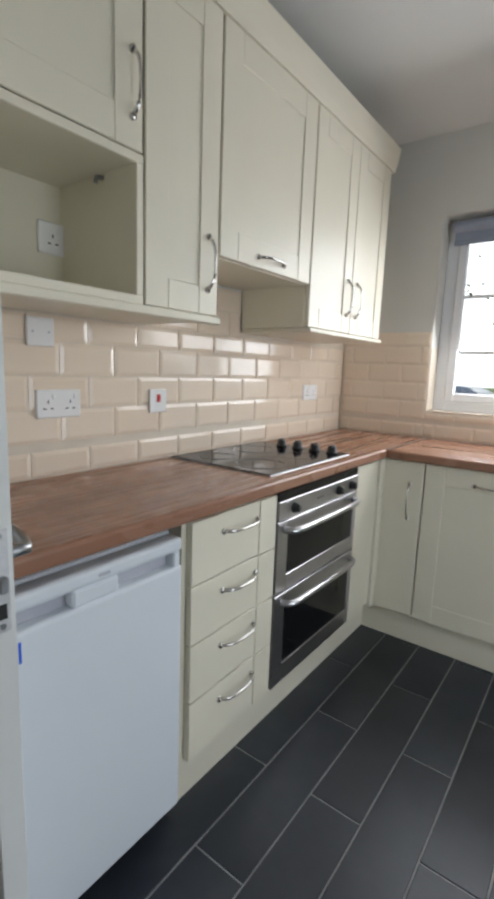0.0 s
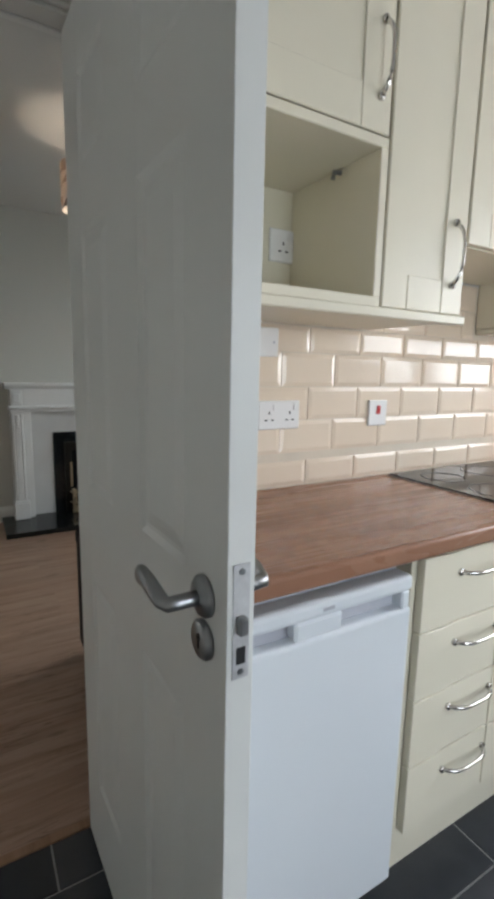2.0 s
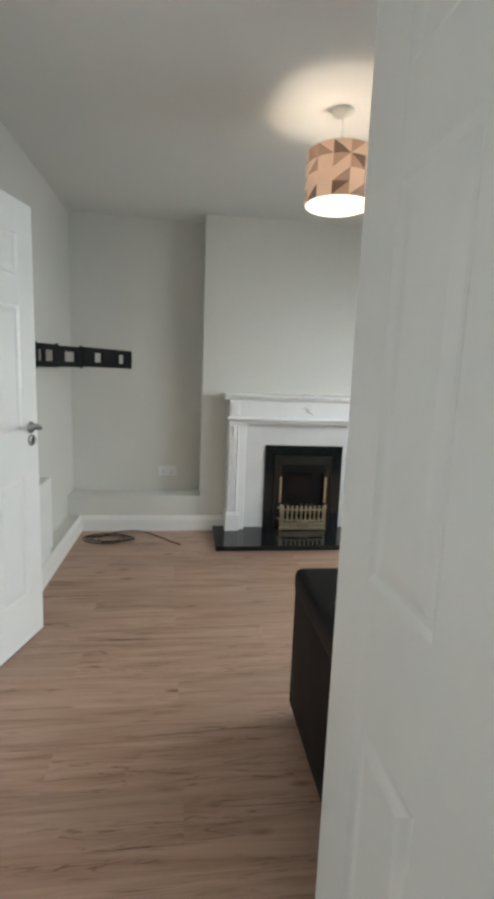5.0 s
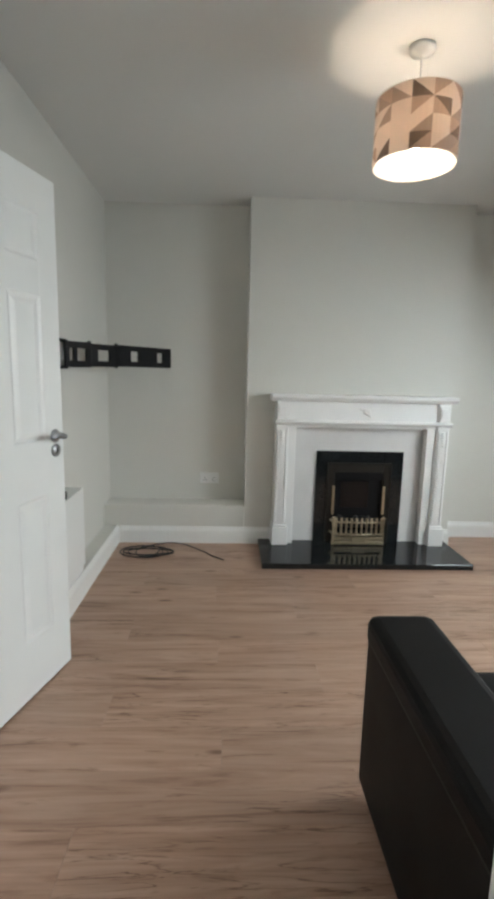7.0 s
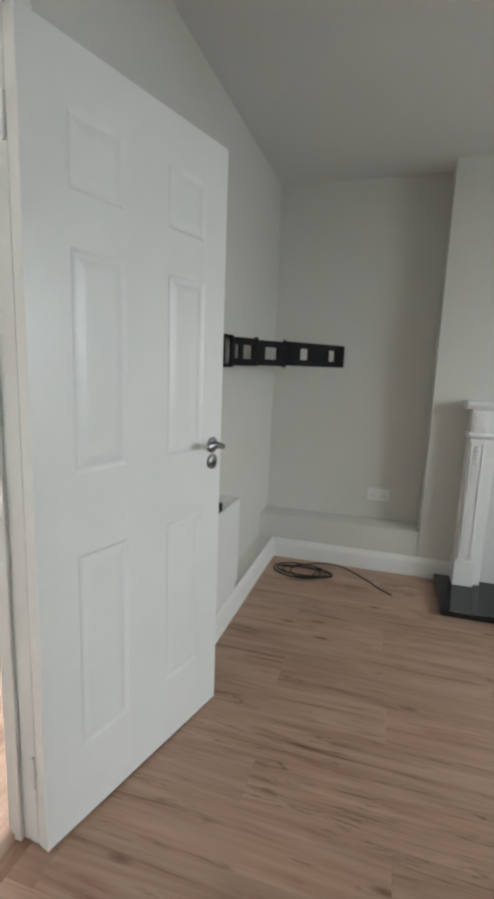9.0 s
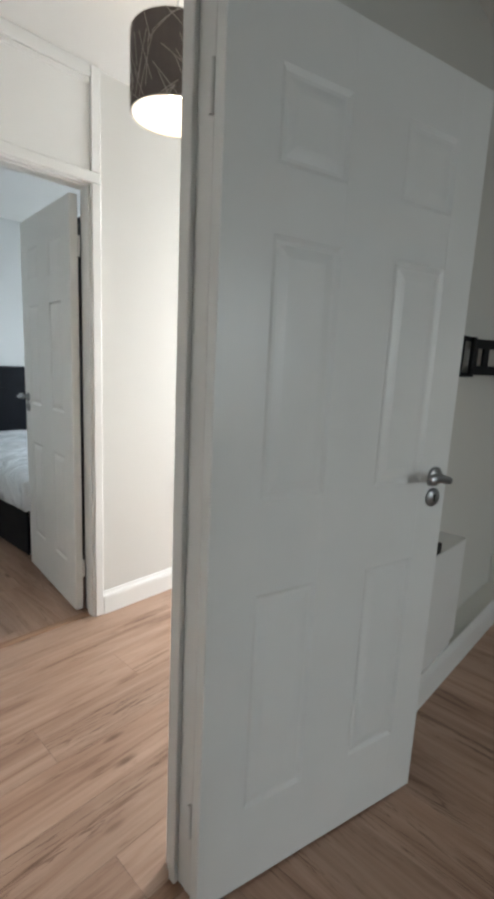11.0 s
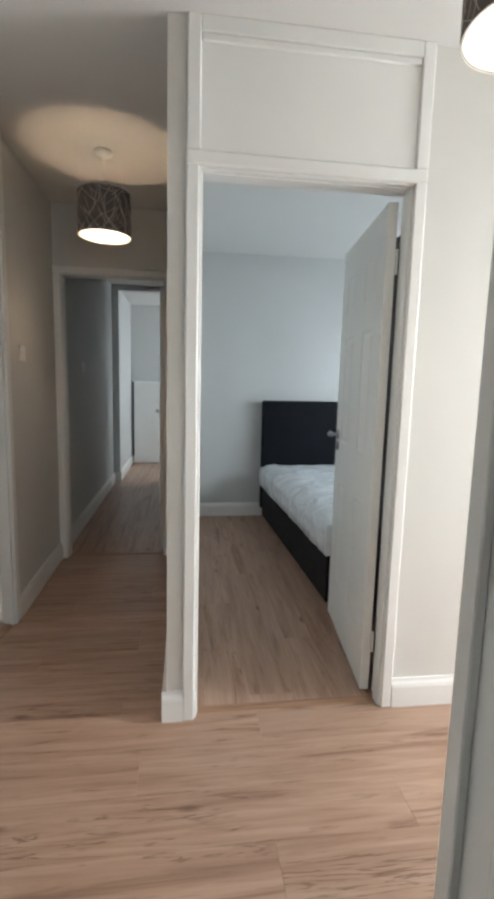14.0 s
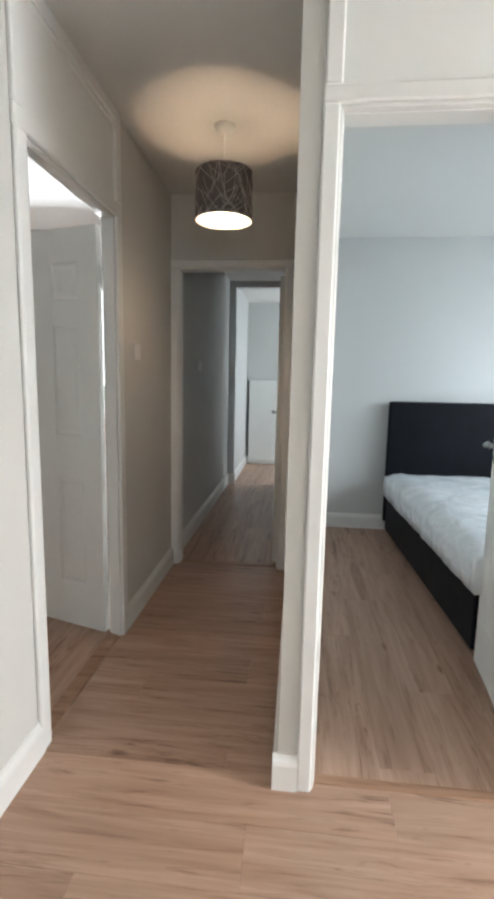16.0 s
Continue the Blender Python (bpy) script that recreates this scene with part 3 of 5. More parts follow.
def moulded_panel(bm, x0, x1, z0, z1, t):
    """A raised panel that shows on both faces of a leaf of thickness t."""
    for y, s in ((0.0, 1), (t, -1)):
        rings = []
        for inset, depth in ((0.0, 0.0006), (0.004, 0.0022), (0.010, 0.0048), (0.017, 0.0050), (0.030, 0.0022), (0.040, 0.0008)):
            rings.append([bm.verts.new((a, y + s * depth, c)) for a, c in ((x0 + inset, z0 + inset), (x1 - inset, z0 + inset), (x1 - inset, z1 - inset), (x0 + inset, z1 - inset))])
        for r0, r1 in zip(rings, rings[1:]):
            for j in range(4):
                bm.faces.new((r0[j], r0[(j + 1) % 4], r1[(j + 1) % 4], r1[j]))
        bm.faces.new(rings[-1])
    return bm


def lever(name, x, z, y, s, reach, parent):
    """A scroll lever on a round rose with a keyhole rose under it; s is the side it stands out to."""
    h = part(name, lathe_y(x, z, y, s, [(0.027, 0), (0.027, 0.005), (0.023, 0.009), (0.012, 0.010), (0.011, 0.012)]), satin, parent, "satin nickel lever handle on a round rose", local=True, smooth=True)
    pts, rs, fl = [], [], []
    for i in range(4):
        pts.append((x, y + s * (0.010 + 0.013 * i), z))
        rs.append(0.0095)
        fl.append(1.0)
    for i in range(1, 11):
        u = i / 10
        pts.append((x - reach * 0.092 * u, y + s * (0.052 + 0.003 * math.sin(u * 3.1)), z + 0.011 * math.sin(u * 3.6 - 1.0) - 0.012 * u + 0.009))
        rs.append(0.0095 + 0.005 * u - (0.006 if i == 10 else 0))
        fl.append(1.0 - 0.45 * u)
    part("lever_arm", tube(nb(), pts, rs, 10, fl), satin, h, local=True, smooth=True)
    k = part("keyhole_rose", lathe_y(x, z - 0.058, y, s, [(0.026, 0), (0.026, 0.005), (0.022, 0.009), (0.0, 0.009)]), satin, parent, "satin nickel keyhole rose", local=True, smooth=True)
    bm = cyl(nb(), (x, y + s * 0.008, z - 0.053), (x, y + s * 0.0098, z - 0.053), 0.005, n=10)
    box(bm, x - 0.0025, x + 0.0025, min(y + s * 0.008, y + s * 0.0098), max(y + s * 0.008, y + s * 0.0098), z - 0.068, z - 0.053)
    part("keyhole", bm, dark_hole, k, local=True)


def lathe_y(x, z, y, s, profile, n=24):
    bm = nb()
    rings = [[bm.verts.new((x + r * math.cos(2 * math.pi * j / n), y + s * h, z + r * math.sin(2 * math.pi * j / n))) for j in range(n)] for r, h in profile if r > 0]
    for r0, r1 in zip(rings, rings[1:]):
        for j in range(n):
            bm.faces.new((r0[j], r0[(j + 1) % n], r1[(j + 1) % n], r1[j]))
    bm.faces.new(rings[-1])
    bm.faces.new(rings[0])
    return bm


def door(name, x, y, rz, w, label, flip=False, hgt=1.975, handle_z=1.03, mat=None):
    """A six-panel door hung at x, y; the leaf runs along its own +x, its thickness towards +y (towards -y if flip)."""
    d = thing(name, x, y, 0.008, rz, label, "door", kind="structure")
    t, m = 0.037, mat or door_white
    o = -t if flip else 0.0
    cols = [(0.16 * w, 0.395 * w), (0.615 * w, 0.85 * w)]
    rows = [(0.225, 0.78), (0.995, 1.53), (1.652, 1.822)]
    bm = nb()
    xs = [0.0, cols[0][0], cols[0][1], cols[1][0], cols[1][1], w]
    for i in (0, 2, 4):
        box(bm, xs[i], xs[i + 1], o, o + t, 0, hgt, bev=0.0009)
    zs = [0, rows[0][0], rows[0][1], rows[1][0], rows[1][1], rows[2][0], rows[2][1], hgt]
    for i in (0, 2, 4, 6):
        for c in cols:
            box(bm, c[0] - 0.004, c[1] + 0.004, o + 0.0004, o + t - 0.0004, zs[i], zs[i + 1])
    part("leaf_frame", bm, m, d, local=True)
    for c in cols:
        for r in rows:
            p = moulded_panel(nb(), c[0], c[1], r[0], r[1], t)
            p.transform(Matrix.Translation((0, o, 0)))
            part("panel", p, m, d, local=True)
    lever("door_handle", w - 0.055, handle_z, o, -1, 1, d)
    lever("door_handle", w - 0.055, handle_z, o + t, 1, 1, d)
    bm = bx(w, w + 0.0015, o + t / 2 - 0.011, o + t / 2 + 0.011, handle_z - 0.085, handle_z + 0.058)
    fp = part("latch_plate", bm, plate_steel, d, "satin steel latch plate", local=True)
    part("latch_bolt", bx(w, w + 0.011, o + t / 2 - 0.007, o + t / 2 + 0.007, handle_z - 0.028, handle_z - 0.005, bev=0.003), satin, fp, local=True)
    part("deadbolt_slot", bx(w + 0.001, w + 0.0025, o + t / 2 - 0.006, o + t / 2 + 0.006, handle_z - 0.066, handle_z - 0.045), dark_hole, fp, local=True)
    for zc in (handle_z - 0.076, handle_z + 0.049):
        part("screw", cyl(nb(), (w + 0.001, o + t / 2, zc), (w + 0.003, o + t / 2, zc), 0.004, n=8), satin, fp, local=True)
    for zc in (0.22, 1.76):
        hb = cyl(nb(), (-0.004, (o if flip else o + t) + (-0.004 if flip else 0.004), zc - 0.045), (-0.004, (o if flip else o + t) + (-0.004 if flip else 0.004), zc + 0.045), 0.005, n=10)
        part("hinge", hb, gloss_white, d, "white painted hinge", local=True)
    return d


door("door_1", -1.250, 0.081, 1.5, 0.741, "open white six-panel kitchen door with scroll lever handle", handle_z=0.979, hgt=1.952)
door("door_2", -2.112, -1.056, 164.8, 0.738, "open white six-panel living room door near the wall", hgt=1.958, handle_z=1.003)
door("door_3", -2.592, -2.520, 263.8, 0.728, "open white six-panel bedroom door beside the bed", flip=True)
door("door_4", -0.862, -3.236, 343.5, 0.69, "open white six-panel side room door", flip=True)
door_5 = door("door_5", -1.657, -4.33, 270, 0.72, "open white door standing in the passage", flip=True)

kr = part("key_ring", tube(nb(), [(0.66 + 0.014 * math.cos(i * math.pi / 6), 0.020, 0.945 + 0.014 * math.sin(i * math.pi / 6)) for i in range(13)], 0.0016, 6), satin, door_5, "bunch of keys hanging from the lock", local=True)
for x, z in ((0.652, 0.885), (0.667, 0.878)):
    part("key", bx(x - 0.008, x + 0.008, 0.018, 0.022, z, z + 0.052, bev=0.001), satin, kr, local=True)

# low pipe boxing along the living room wall, with an access panel and a hole over it
setting("pipe_boxing", bx(-4.33, -3.0, SY, -1.003, 0, 0.128, bev=0.003), wall_paint, "pale grey pipe boxing behind the skirting board", "boxing")
ap = thing("access_panel", -3.26, SY, 0.13, label="white painted access panel boxed out from the wall", category="access panel")
part("panel", bx(-3.50, -3.002, SY, -0.992, 0.175, 0.622, bev=0.003), gloss_white, ap)
part("panel_foot", bx(-3.496, -3.006, SY, -1.004, 0.129, 0.175), gloss_white, ap)
part("cable_hole", bx(-3.25, -3.10, SY + 0.001, -1.0, 0.622, 0.66), dark_hole, ap, "dark hole where cables came out")

# ---- windows ----


def window(name, axis, c, d, a0, a1, z0, z1, label, bars=(), mullions=(), fw=0.06):
    """A white plastic window set at c in the wall's opening; d points indoors."""
    ob = thing(name, *((c, a0, z0) if axis == "y" else (a0, c, z0)), label=label, category="window", kind="structure")
    def b(bm, cc, a, z, bev=0.0):
        return box(bm, *((*cc, *a) if axis == "y" else (*a, *cc)), *z, bev=bev)
    bm = nb()
    for a, z in (((a0, a0 + fw), (z0, z1)), ((a1 - fw, a1), (z0, z1)), ((a0 + fw, a1 - fw), (z0, z0 + fw)), ((a0 + fw, a1 - fw), (z1 - fw, z1))):
        b(bm, (c - 0.035, c + 0.035), a, z, 0.004)
    fr = part("window_frame", bm, upvc, ob)
    edges = [a0 + fw, *mullions, a1 - fw]
    for m in mullions:
        part("mullion", b(nb(), (c - 0.033, c + 0.033), (m - 0.035, m + 0.035), (z0 + fw, z1 - fw), 0.004), upvc, ob)
    for s, e in zip(edges, edges[1:]):
        s2, e2 = s + (0.035 if s in mullions else 0), e - (0.035 if e in mullions else 0)
        bm = nb()
        for a, z in (((s2, s2 + 0.045), (z0 + fw, z1 - fw)), ((e2 - 0.045, e2), (z0 + fw, z1 - fw)), ((s2 + 0.045, e2 - 0.045), (z0 + fw, z0 + fw + 0.045)), ((s2 + 0.045, e2 - 0.045), (z1 - fw - 0.045, z1 - fw))):
            b(bm, (c + d * 0.005, c + d * 0.05), a, z, 0.006)
        sash = part("sash", bm, upvc, ob)
        pane = part("pane", b(nb(), (c + d * 0.018, c + d * 0.024), (s2 + 0.04, e2 - 0.04), (z0 + fw + 0.04, z1 - fw - 0.04)), window_glass, sash, "clear glass pane")
        pane.visible_shadow = False
        for zb in bars:
            part("glazing_bar", b(nb(), (c + d * 0.012, c + d * 0.030), (s2 + 0.045, e2 - 0.045), (zb - 0.008, zb + 0.008)), upvc, sash)
    return ob


w1 = window("window_1", "x", NY + 0.16, -1, -0.695, 0.62, 1.066, 2.07, "white plastic kitchen window with glazing bars and tiled reveal", bars=(1.39, 1.68), mullions=(-0.02,))
part("window_sill", bx(-0.695, 0.62, NY - 0.004, NY + 0.125, 1.0665, 1.074), metro, w1, "cream tiled window sill")
window("window_2", "x", NY + 0.16, -1, -3.30, -2.10, 0.85, 2.15, "white plastic living room window", mullions=(-2.70,))
window("window_3", "y", -5.05, 1, -4.65, -3.15, 0.95, 2.05, "white plastic bedroom window", mullions=(-3.9,))
window("window_4", "x", -4.95, 1, -0.55, 0.45, 1.0, 2.1, "white plastic side room window")
window("window_6", "y", -5.05, 1, -2.25, -1.35, 0.0, 2.1, "white plastic glazed front door", fw=0.08)
# assumed door, out of view, added to carry the kitchen's east fill
window("assumed_glazed_door", "y", 1.55, -1, 0.30, 1.20, 0.0, 2.1, "assumed white plastic glazed door, unseen, added for the kitchen fill light", fw=0.08)
window("window_5", "y", -3.75, 1, -8.2, -7.2, 1.0, 2.0, "white plastic end room window")

bl = thing("roller_blind", -0.02, NY + 0.06, 1.98, label="grey roller blind drawn up at the window head", category="blind")
bm = nb()
lathe_pts = [(math.cos(a) * 0.028, math.sin(a) * 0.028) for a in [i * math.pi / 8 for i in range(16)]]
a = [bm.verts.new((-0.655, NY + 0.06 + p, 2.02 + q)) for p, q in lathe_pts]
b2 = [bm.verts.new((0.605, NY + 0.06 + p, 2.02 + q)) for p, q in lathe_pts]
for j in range(16):
    bm.faces.new((a[j], a[(j + 1) % 16], b2[(j + 1) % 16], b2[j]))
bm.faces.new(a)
bm.faces.new(b2)
part("roll", bm, blind_grey, bl, smooth=False)
part("hanging_cloth", bx(-0.655, 0.605, NY + 0.084, NY + 0.087, 1.955, 2.02), blind_grey, bl)
part("bottom_bar", bx(-0.655, 0.605, NY + 0.078, NY + 0.093, 1.935, 1.957, bev=0.004), blind_grey, bl)

# ---- kitchen ----
FX = -0.70  # front face of the base units on the west run
RY = 1.955  # front face of the base units on the return run


def bow(name, p0, p1, out, parent, label="chrome bow handle", lift=0.028):
    """A bowed bar handle from p0 to p1 that stands off along out."""
    p0, p1, out = Vector(p0), Vector(p1), Vector(out)
    n = 12
    pts = [p0 + (p1 - p0) * (i / n) + out * (lift * (1 - (2 * i / n - 1) ** 4) + 0.001) for i in range(n + 1)]
    rs = [0.0056 - 0.0018 * math.sin(math.pi * i / n) for i in range(n + 1)]
    bm = tube(nb(), pts, rs, 8)
    for p in (p0, p1):
        cyl(bm, p - out * 0.0, p + out * 0.006, 0.0085, n=10)
    return part(name, bm, chrome, parent, label, smooth=True)


def shaker(parent, axis, c, d, a0, a1, z0, z1, st=0.075, name="door", th=0.02, mat=None):
    """A framed door front: stiles, rails and a sunk panel. axis y: the front faces along x."""
    mat = mat or cream
    def b(bm, cc, a, z, bev=0.0):
        return box(bm, *((*cc, *a) if axis == "y" else (*a, *cc)), *z, bev=bev)
    f = (c - d * th, c)
    o = part(name, b(nb(), (c - d * th, c - d * 0.0045), (a0 + 0.001, a1 - 0.001), (z0 + 0.001, z1 - 0.001)), mat, parent)
    f = (c - d * 0.005, c)
    part("stile", b(nb(), f, (a0, a0 + st), (z0, z1), 0.0025), mat, o)
    part("stile", b(nb(), f, (a1 - st, a1), (z0, z1), 0.0025), mat, o)
    part("rail", b(nb(), f, (a0 + st, a1 - st), (z0, z0 + st), 0.0025), mat, o)
    part("rail", b(nb(), f, (a0 + st, a1 - st), (z1 - st, z1), 0.0025), mat, o)
    return o


# plinths
setting("plinth_west", bx(-0.79, -0.765, 0.675, 2.02, 0, 0.18, bev=0.002), cream, "cream plinth board under the base units", "plinth")
setting("plinth_return", bx(-0.765, 1.48, 2.012, 2.035, 0, 0.15, bev=0.002), cream, "cream plinth board under the base units", "plinth")

# refrigerator
fr = thing("refrigerator", -0.93, 0.385, 0, label="white under-counter refrigerator with recessed grip", category="refrigerator")
part("body", bx(-1.17, -0.755, 0.115, 0.646, 0.085, 0.842, bev=0.006), appliance, fr)
part("top", bx(-1.175, -0.745, 0.112, 0.650, 0.834, 0.854, bev=0.007, seg=2), appliance, fr)
bm = bx(-0.748, -0.700, 0.112, 0.652, 0.085, 0.776, bev=0.010, seg=3)
dr = part("door", bm, appliance, fr, "plain white refrigerator door")
bm = bx(-0.748, -0.698, 0.112, 0.650, 0.812, 0.848, bev=0.011, seg=3)
box(bm, -0.748, -0.700, 0.112, 0.138, 0.774, 0.814, bev=0.004)
box(bm, -0.748, -0.700, 0.345, 0.458, 0.774, 0.814, bev=0.006)
box(bm, -0.748, -0.700, 0.620, 0.643, 0.774, 0.814, bev=0.004)
part("grip_strip", bm, appliance, dr)
part("grip_recess", bx(-0.748, -0.728, 0.14, 0.620, 0.776, 0.812), grey_plastic, dr, "grey recessed grip")
part("badge", bx(-0.698, -0.6965, 0.405, 0.432, 0.826, 0.833), grey_plastic, dr, "small grey maker's badge")
part("blue_tape", bx(-0.7005, -0.699, 0.232, 0.237, 0.715, 0.757), blue_tape, dr, "strip of blue tape")
part("kick_plate", bx(-1.15, -0.80, 0.13, 0.63, 0.005, 0.086), black_plastic, fr, "dark recessed kick plate")
for yy in (0.17, 0.60):
    for xx in (-0.78, -1.12):
        part("foot", cyl(nb(), (xx, yy, 0), (xx, yy, 0.09), 0.018, n=10), black_plastic, fr)

# drawer unit
du = thing("drawer_unit", -0.95, 0.88, 0.15, label="cream four-drawer kitchen base unit", category="cabinet")
part("body", bx(-1.19, -0.722, 0.668, 1.073, 0.18, 0.884, bev=0.001), cream, du)
zz = [0.187, 0.364, 0.533, 0.700, 0.876]
for z0, z1 in zip(zz, zz[1:]):
    df = part("drawer_front", bx(FX - 0.02, FX - 0.003, 0.7955, 0.9815, z0, z1 - 0.004, bev=0.0015), cream, du)
    for s, e in ((0.684, 0.795), (0.982, 1.071)):
        part("stile", bx(FX - 0.02, FX, s, e, z0, z1 - 0.004, bev=0.0015), cream, df)
    zc = z0 + (z1 - z0) * 0.68
    bow("handle", (FX - 0.003, 0.81, zc), (FX - 0.003, 0.968, zc), (1, 0, 0), df)

# double oven
ov = thing("double_oven", -0.95, 1.375, 0.15, label="stainless steel built-under double oven with black glass", category="oven")
part("body", bx(-1.19, -0.715, 1.077, 1.672, 0.185, 0.876, bev=0.001), stainless, ov)
cp = part("control_panel", bx(-0.715, FX + 0.006, 1.077, 1.672, 0.782, 0.846, bev=0.002), stainless, ov, "brushed steel control panel")
part("vent_strip", bx(-0.715, FX + 0.002, 1.077, 1.672, 0.848, 0.876, bev=0.001), black_glass, ov, "black vent strip")
for yc in (1.165, 1.49, 1.605):
    kb = lathe(nb(), [(0.018, 0), (0.018, 0.006), (0.0145, 0.012), (0.013, 0.022), (0.010, 0.024)], (0, 0, 0), 18)
    kb.transform(Matrix.Translation((FX + 0.006, yc, 0.814)) @ Matrix.Rotation(radians(90), 4, "Y"))
    kn = part("knob", kb, black_plastic, cp, "black control knob", smooth=True)
    part("knob_mark", bx(FX + 0.028, FX + 0.0315, yc - 0.0015, yc + 0.0015, 0.814, 0.828), stainless, kn)
for yc in (1.33, 1.345, 1.365):
    part("control_mark", bx(FX + 0.006, FX + 0.0068, yc - 0.003, yc + 0.003, 0.811, 0.817), black_plastic, cp)
for nm, z0, z1 in (("upper_door", 0.530, 0.777), ("lower_door", 0.187, 0.522)):
    bm = nb()
    lo, hi = (z0 + 0.055, z1 - 0.055) if nm == "upper_door" else (z0 + 0.07, z1 - 0.055)
    box(bm, -0.715, FX + 0.004, 1.078, 1.140, z0, z1, bev=0.002)
    box(bm, -0.715, FX + 0.004, 1.645, 1.671, z0, z1, bev=0.002)
    box(bm, -0.715, FX + 0.004, 1.140, 1.645, z0, lo, bev=0.002)
    box(bm, -0.715, FX + 0.004, 1.140, 1.645, hi, z1, bev=0.002)
    od = part(nm, bm, stainless, ov)
    part("glass", bx(-0.714, FX + 0.001, 1.138, 1.647, lo - 0.002, hi + 0.002), black_glass, od, "black oven glass")
    hb = tube(nb(), [(FX + 0.004, 1.115, z1 - 0.03), (FX + 0.030, 1.125, z1 - 0.03), (FX + 0.042, 1.16, z1 - 0.03), (FX + 0.044, 1.375, z1 - 0.03), (FX + 0.042, 1.59, z1 - 0.03), (FX + 0.030, 1.625, z1 - 0.03), (FX + 0.004, 1.635, z1 - 0.03)], 0.011, 10)
    part("bar_handle", hb, stainless, od, "steel bar handle", smooth=True)

# corner filler and return units
fi = thing("corner_filler", -0.71, 1.8, 0.15, label="cream corner filler panels of the base units", category="cabinet panel")
part("panel", bx(-0.722, FX, 1.676, 1.90, 0.185, 0.876, bev=0.0015), cream, fi)
part("corner_post", bx(-0.722, FX + 0.012, 1.903, RY + 0.0, 0.158, 0.880, bev=0.003), cream, fi)
cu = thing("corner_unit", -0.45, 2.2, 0.15, label="cream narrow-door corner base unit", category="cabinet")
part("body", bx(-1.19, -0.52, 1.978, 2.47, 0.15, 0.884), cream, cu)
nd = part("door", bx(-0.69, -0.512, RY, RY + 0.02, 0.158, 0.880, bev=0.002), cream, cu)
bow("handle", (-0.569, RY, 0.620), (-0.569, RY, 0.782), (0, -1, 0), nd)
for i, (a0, a1) in enumerate(((-0.508, 0.085), (0.089, 0.685), (0.689, 1.285))):
    bu = thing("base_unit", (a0 + a1) / 2, 2.2, 0.15, label="cream framed-door kitchen base unit under the worktop", category="cabinet", group="return base units")
    part("body", bx(a0, a1, 1.978, 2.47, 0.15, 0.884), cream, bu)
    sd = shaker(bu, "x", RY, -1, a0 + 0.002, a1 - 0.002, 0.158, 0.880, st=0.085)
    bow("handle", (a0 + 0.205, RY, 0.815), (a0 + 0.36, RY, 0.815), (0, -1, 0), sd)

# worktops
wt = thing("worktop", -0.95, 1.3, 0.886, label="brown wood-block kitchen worktop with rounded front edge", category="worktop")
bm = bx(KX + 0.001, FX + 0.022, 0.105, NY - 0.001, 0.886, 0.925, bev=0.009, seg=3)
part("slab", bm, worktop_wood, wt)
part("sealant_bead", tube(nb(), [(KX + 0.006, 0.13, 0.9255), (KX + 0.006, 1.3, 0.9255), (KX + 0.006, NY - 0.006, 0.9255)], 0.0028, 6), tile_grout, wt, "pale sealant along the tiles")
wt2 = thing("worktop_return", 0.3, 2.2, 0.886, label="brown wood-block worktop under the window", category="worktop")
bm = bx(-0.675, 1.49, RY - 0.03, NY - 0.001, 0.886, 0.9245, bev=0.009, seg=3)
part("slab", bm, worktop_wood_x, wt2)
part("joint_strip", bx(-0.681, -0.672, RY - 0.028, NY - 0.002, 0.9245, 0.9265), stainless, wt2, "thin metal joint strip")

# hob
hob = thing("hob", -0.955, 1.36, 0.925, label="black glass electric hob with four knobs", category="hob")
part("glass_plate", bx(-1.178, -0.735, 1.072, 1.652, 0.925, 0.932, bev=0.002), hob_glass, hob)
part("trim", bx(-1.182, -0.731, 1.068, 1.656, 0.9245, 0.9285, bev=0.001), stainless, hob)
for i in range(4):
    xx = -1.03 + 0.082 * i
    kb = lathe(nb(), [(0.024, 0), (0.024, 0.006), (0.020, 0.010), (0.019, 0.026), (0.015, 0.029)], (xx, 1.595, 0.932), 20)
    kn = part("knob", kb, black_plastic, hob, smooth=True)
    part("knob_grip", bx(xx - 0.004, xx + 0.004, 1.577, 1.613, 0.960, 0.967, bev=0.001), black_plastic, kn)
for (cx, cy, r) in ((-1.06, 1.20, 0.07), (-0.86, 1.20, 0.09), (-1.06, 1.44, 0.09), (-0.86, 1.44, 0.07)):
    part("cooking_zone", lathe(nb(), [(r, 0), (r, 0.0006), (r - 0.003, 0.0006), (r - 0.003, 0)], (cx, cy, 0.9321), 40, closed=True), zone_grey, hob, "thin grey cooking zone ring")

# wall units
UX = -0.87


def wall_unit(y0, y1, z0, z1, label, name="wall_unit"):
    u = thing(name, (KX + UX) / 2, (y0 + y1) / 2, z0, label=label, category="wall cabinet", group="kitchen wall cabinets")
    part("body", bx(KX + 0.008, UX - 0.022, y0, y1, z0, z1, bev=0.001), cream, u)
    return u


u1 = wall_unit(0.165, 0.672, 1.758, 2.215, "cream wall cabinet above an open niche")
d = shaker(u1, "y", UX, 1, 0.167, 0.670, 1.76, 2.213, st=0.082)
bow("handle", (UX, 0.638, 1.828), (UX, 0.638, 1.968), (1, 0, 0), d)

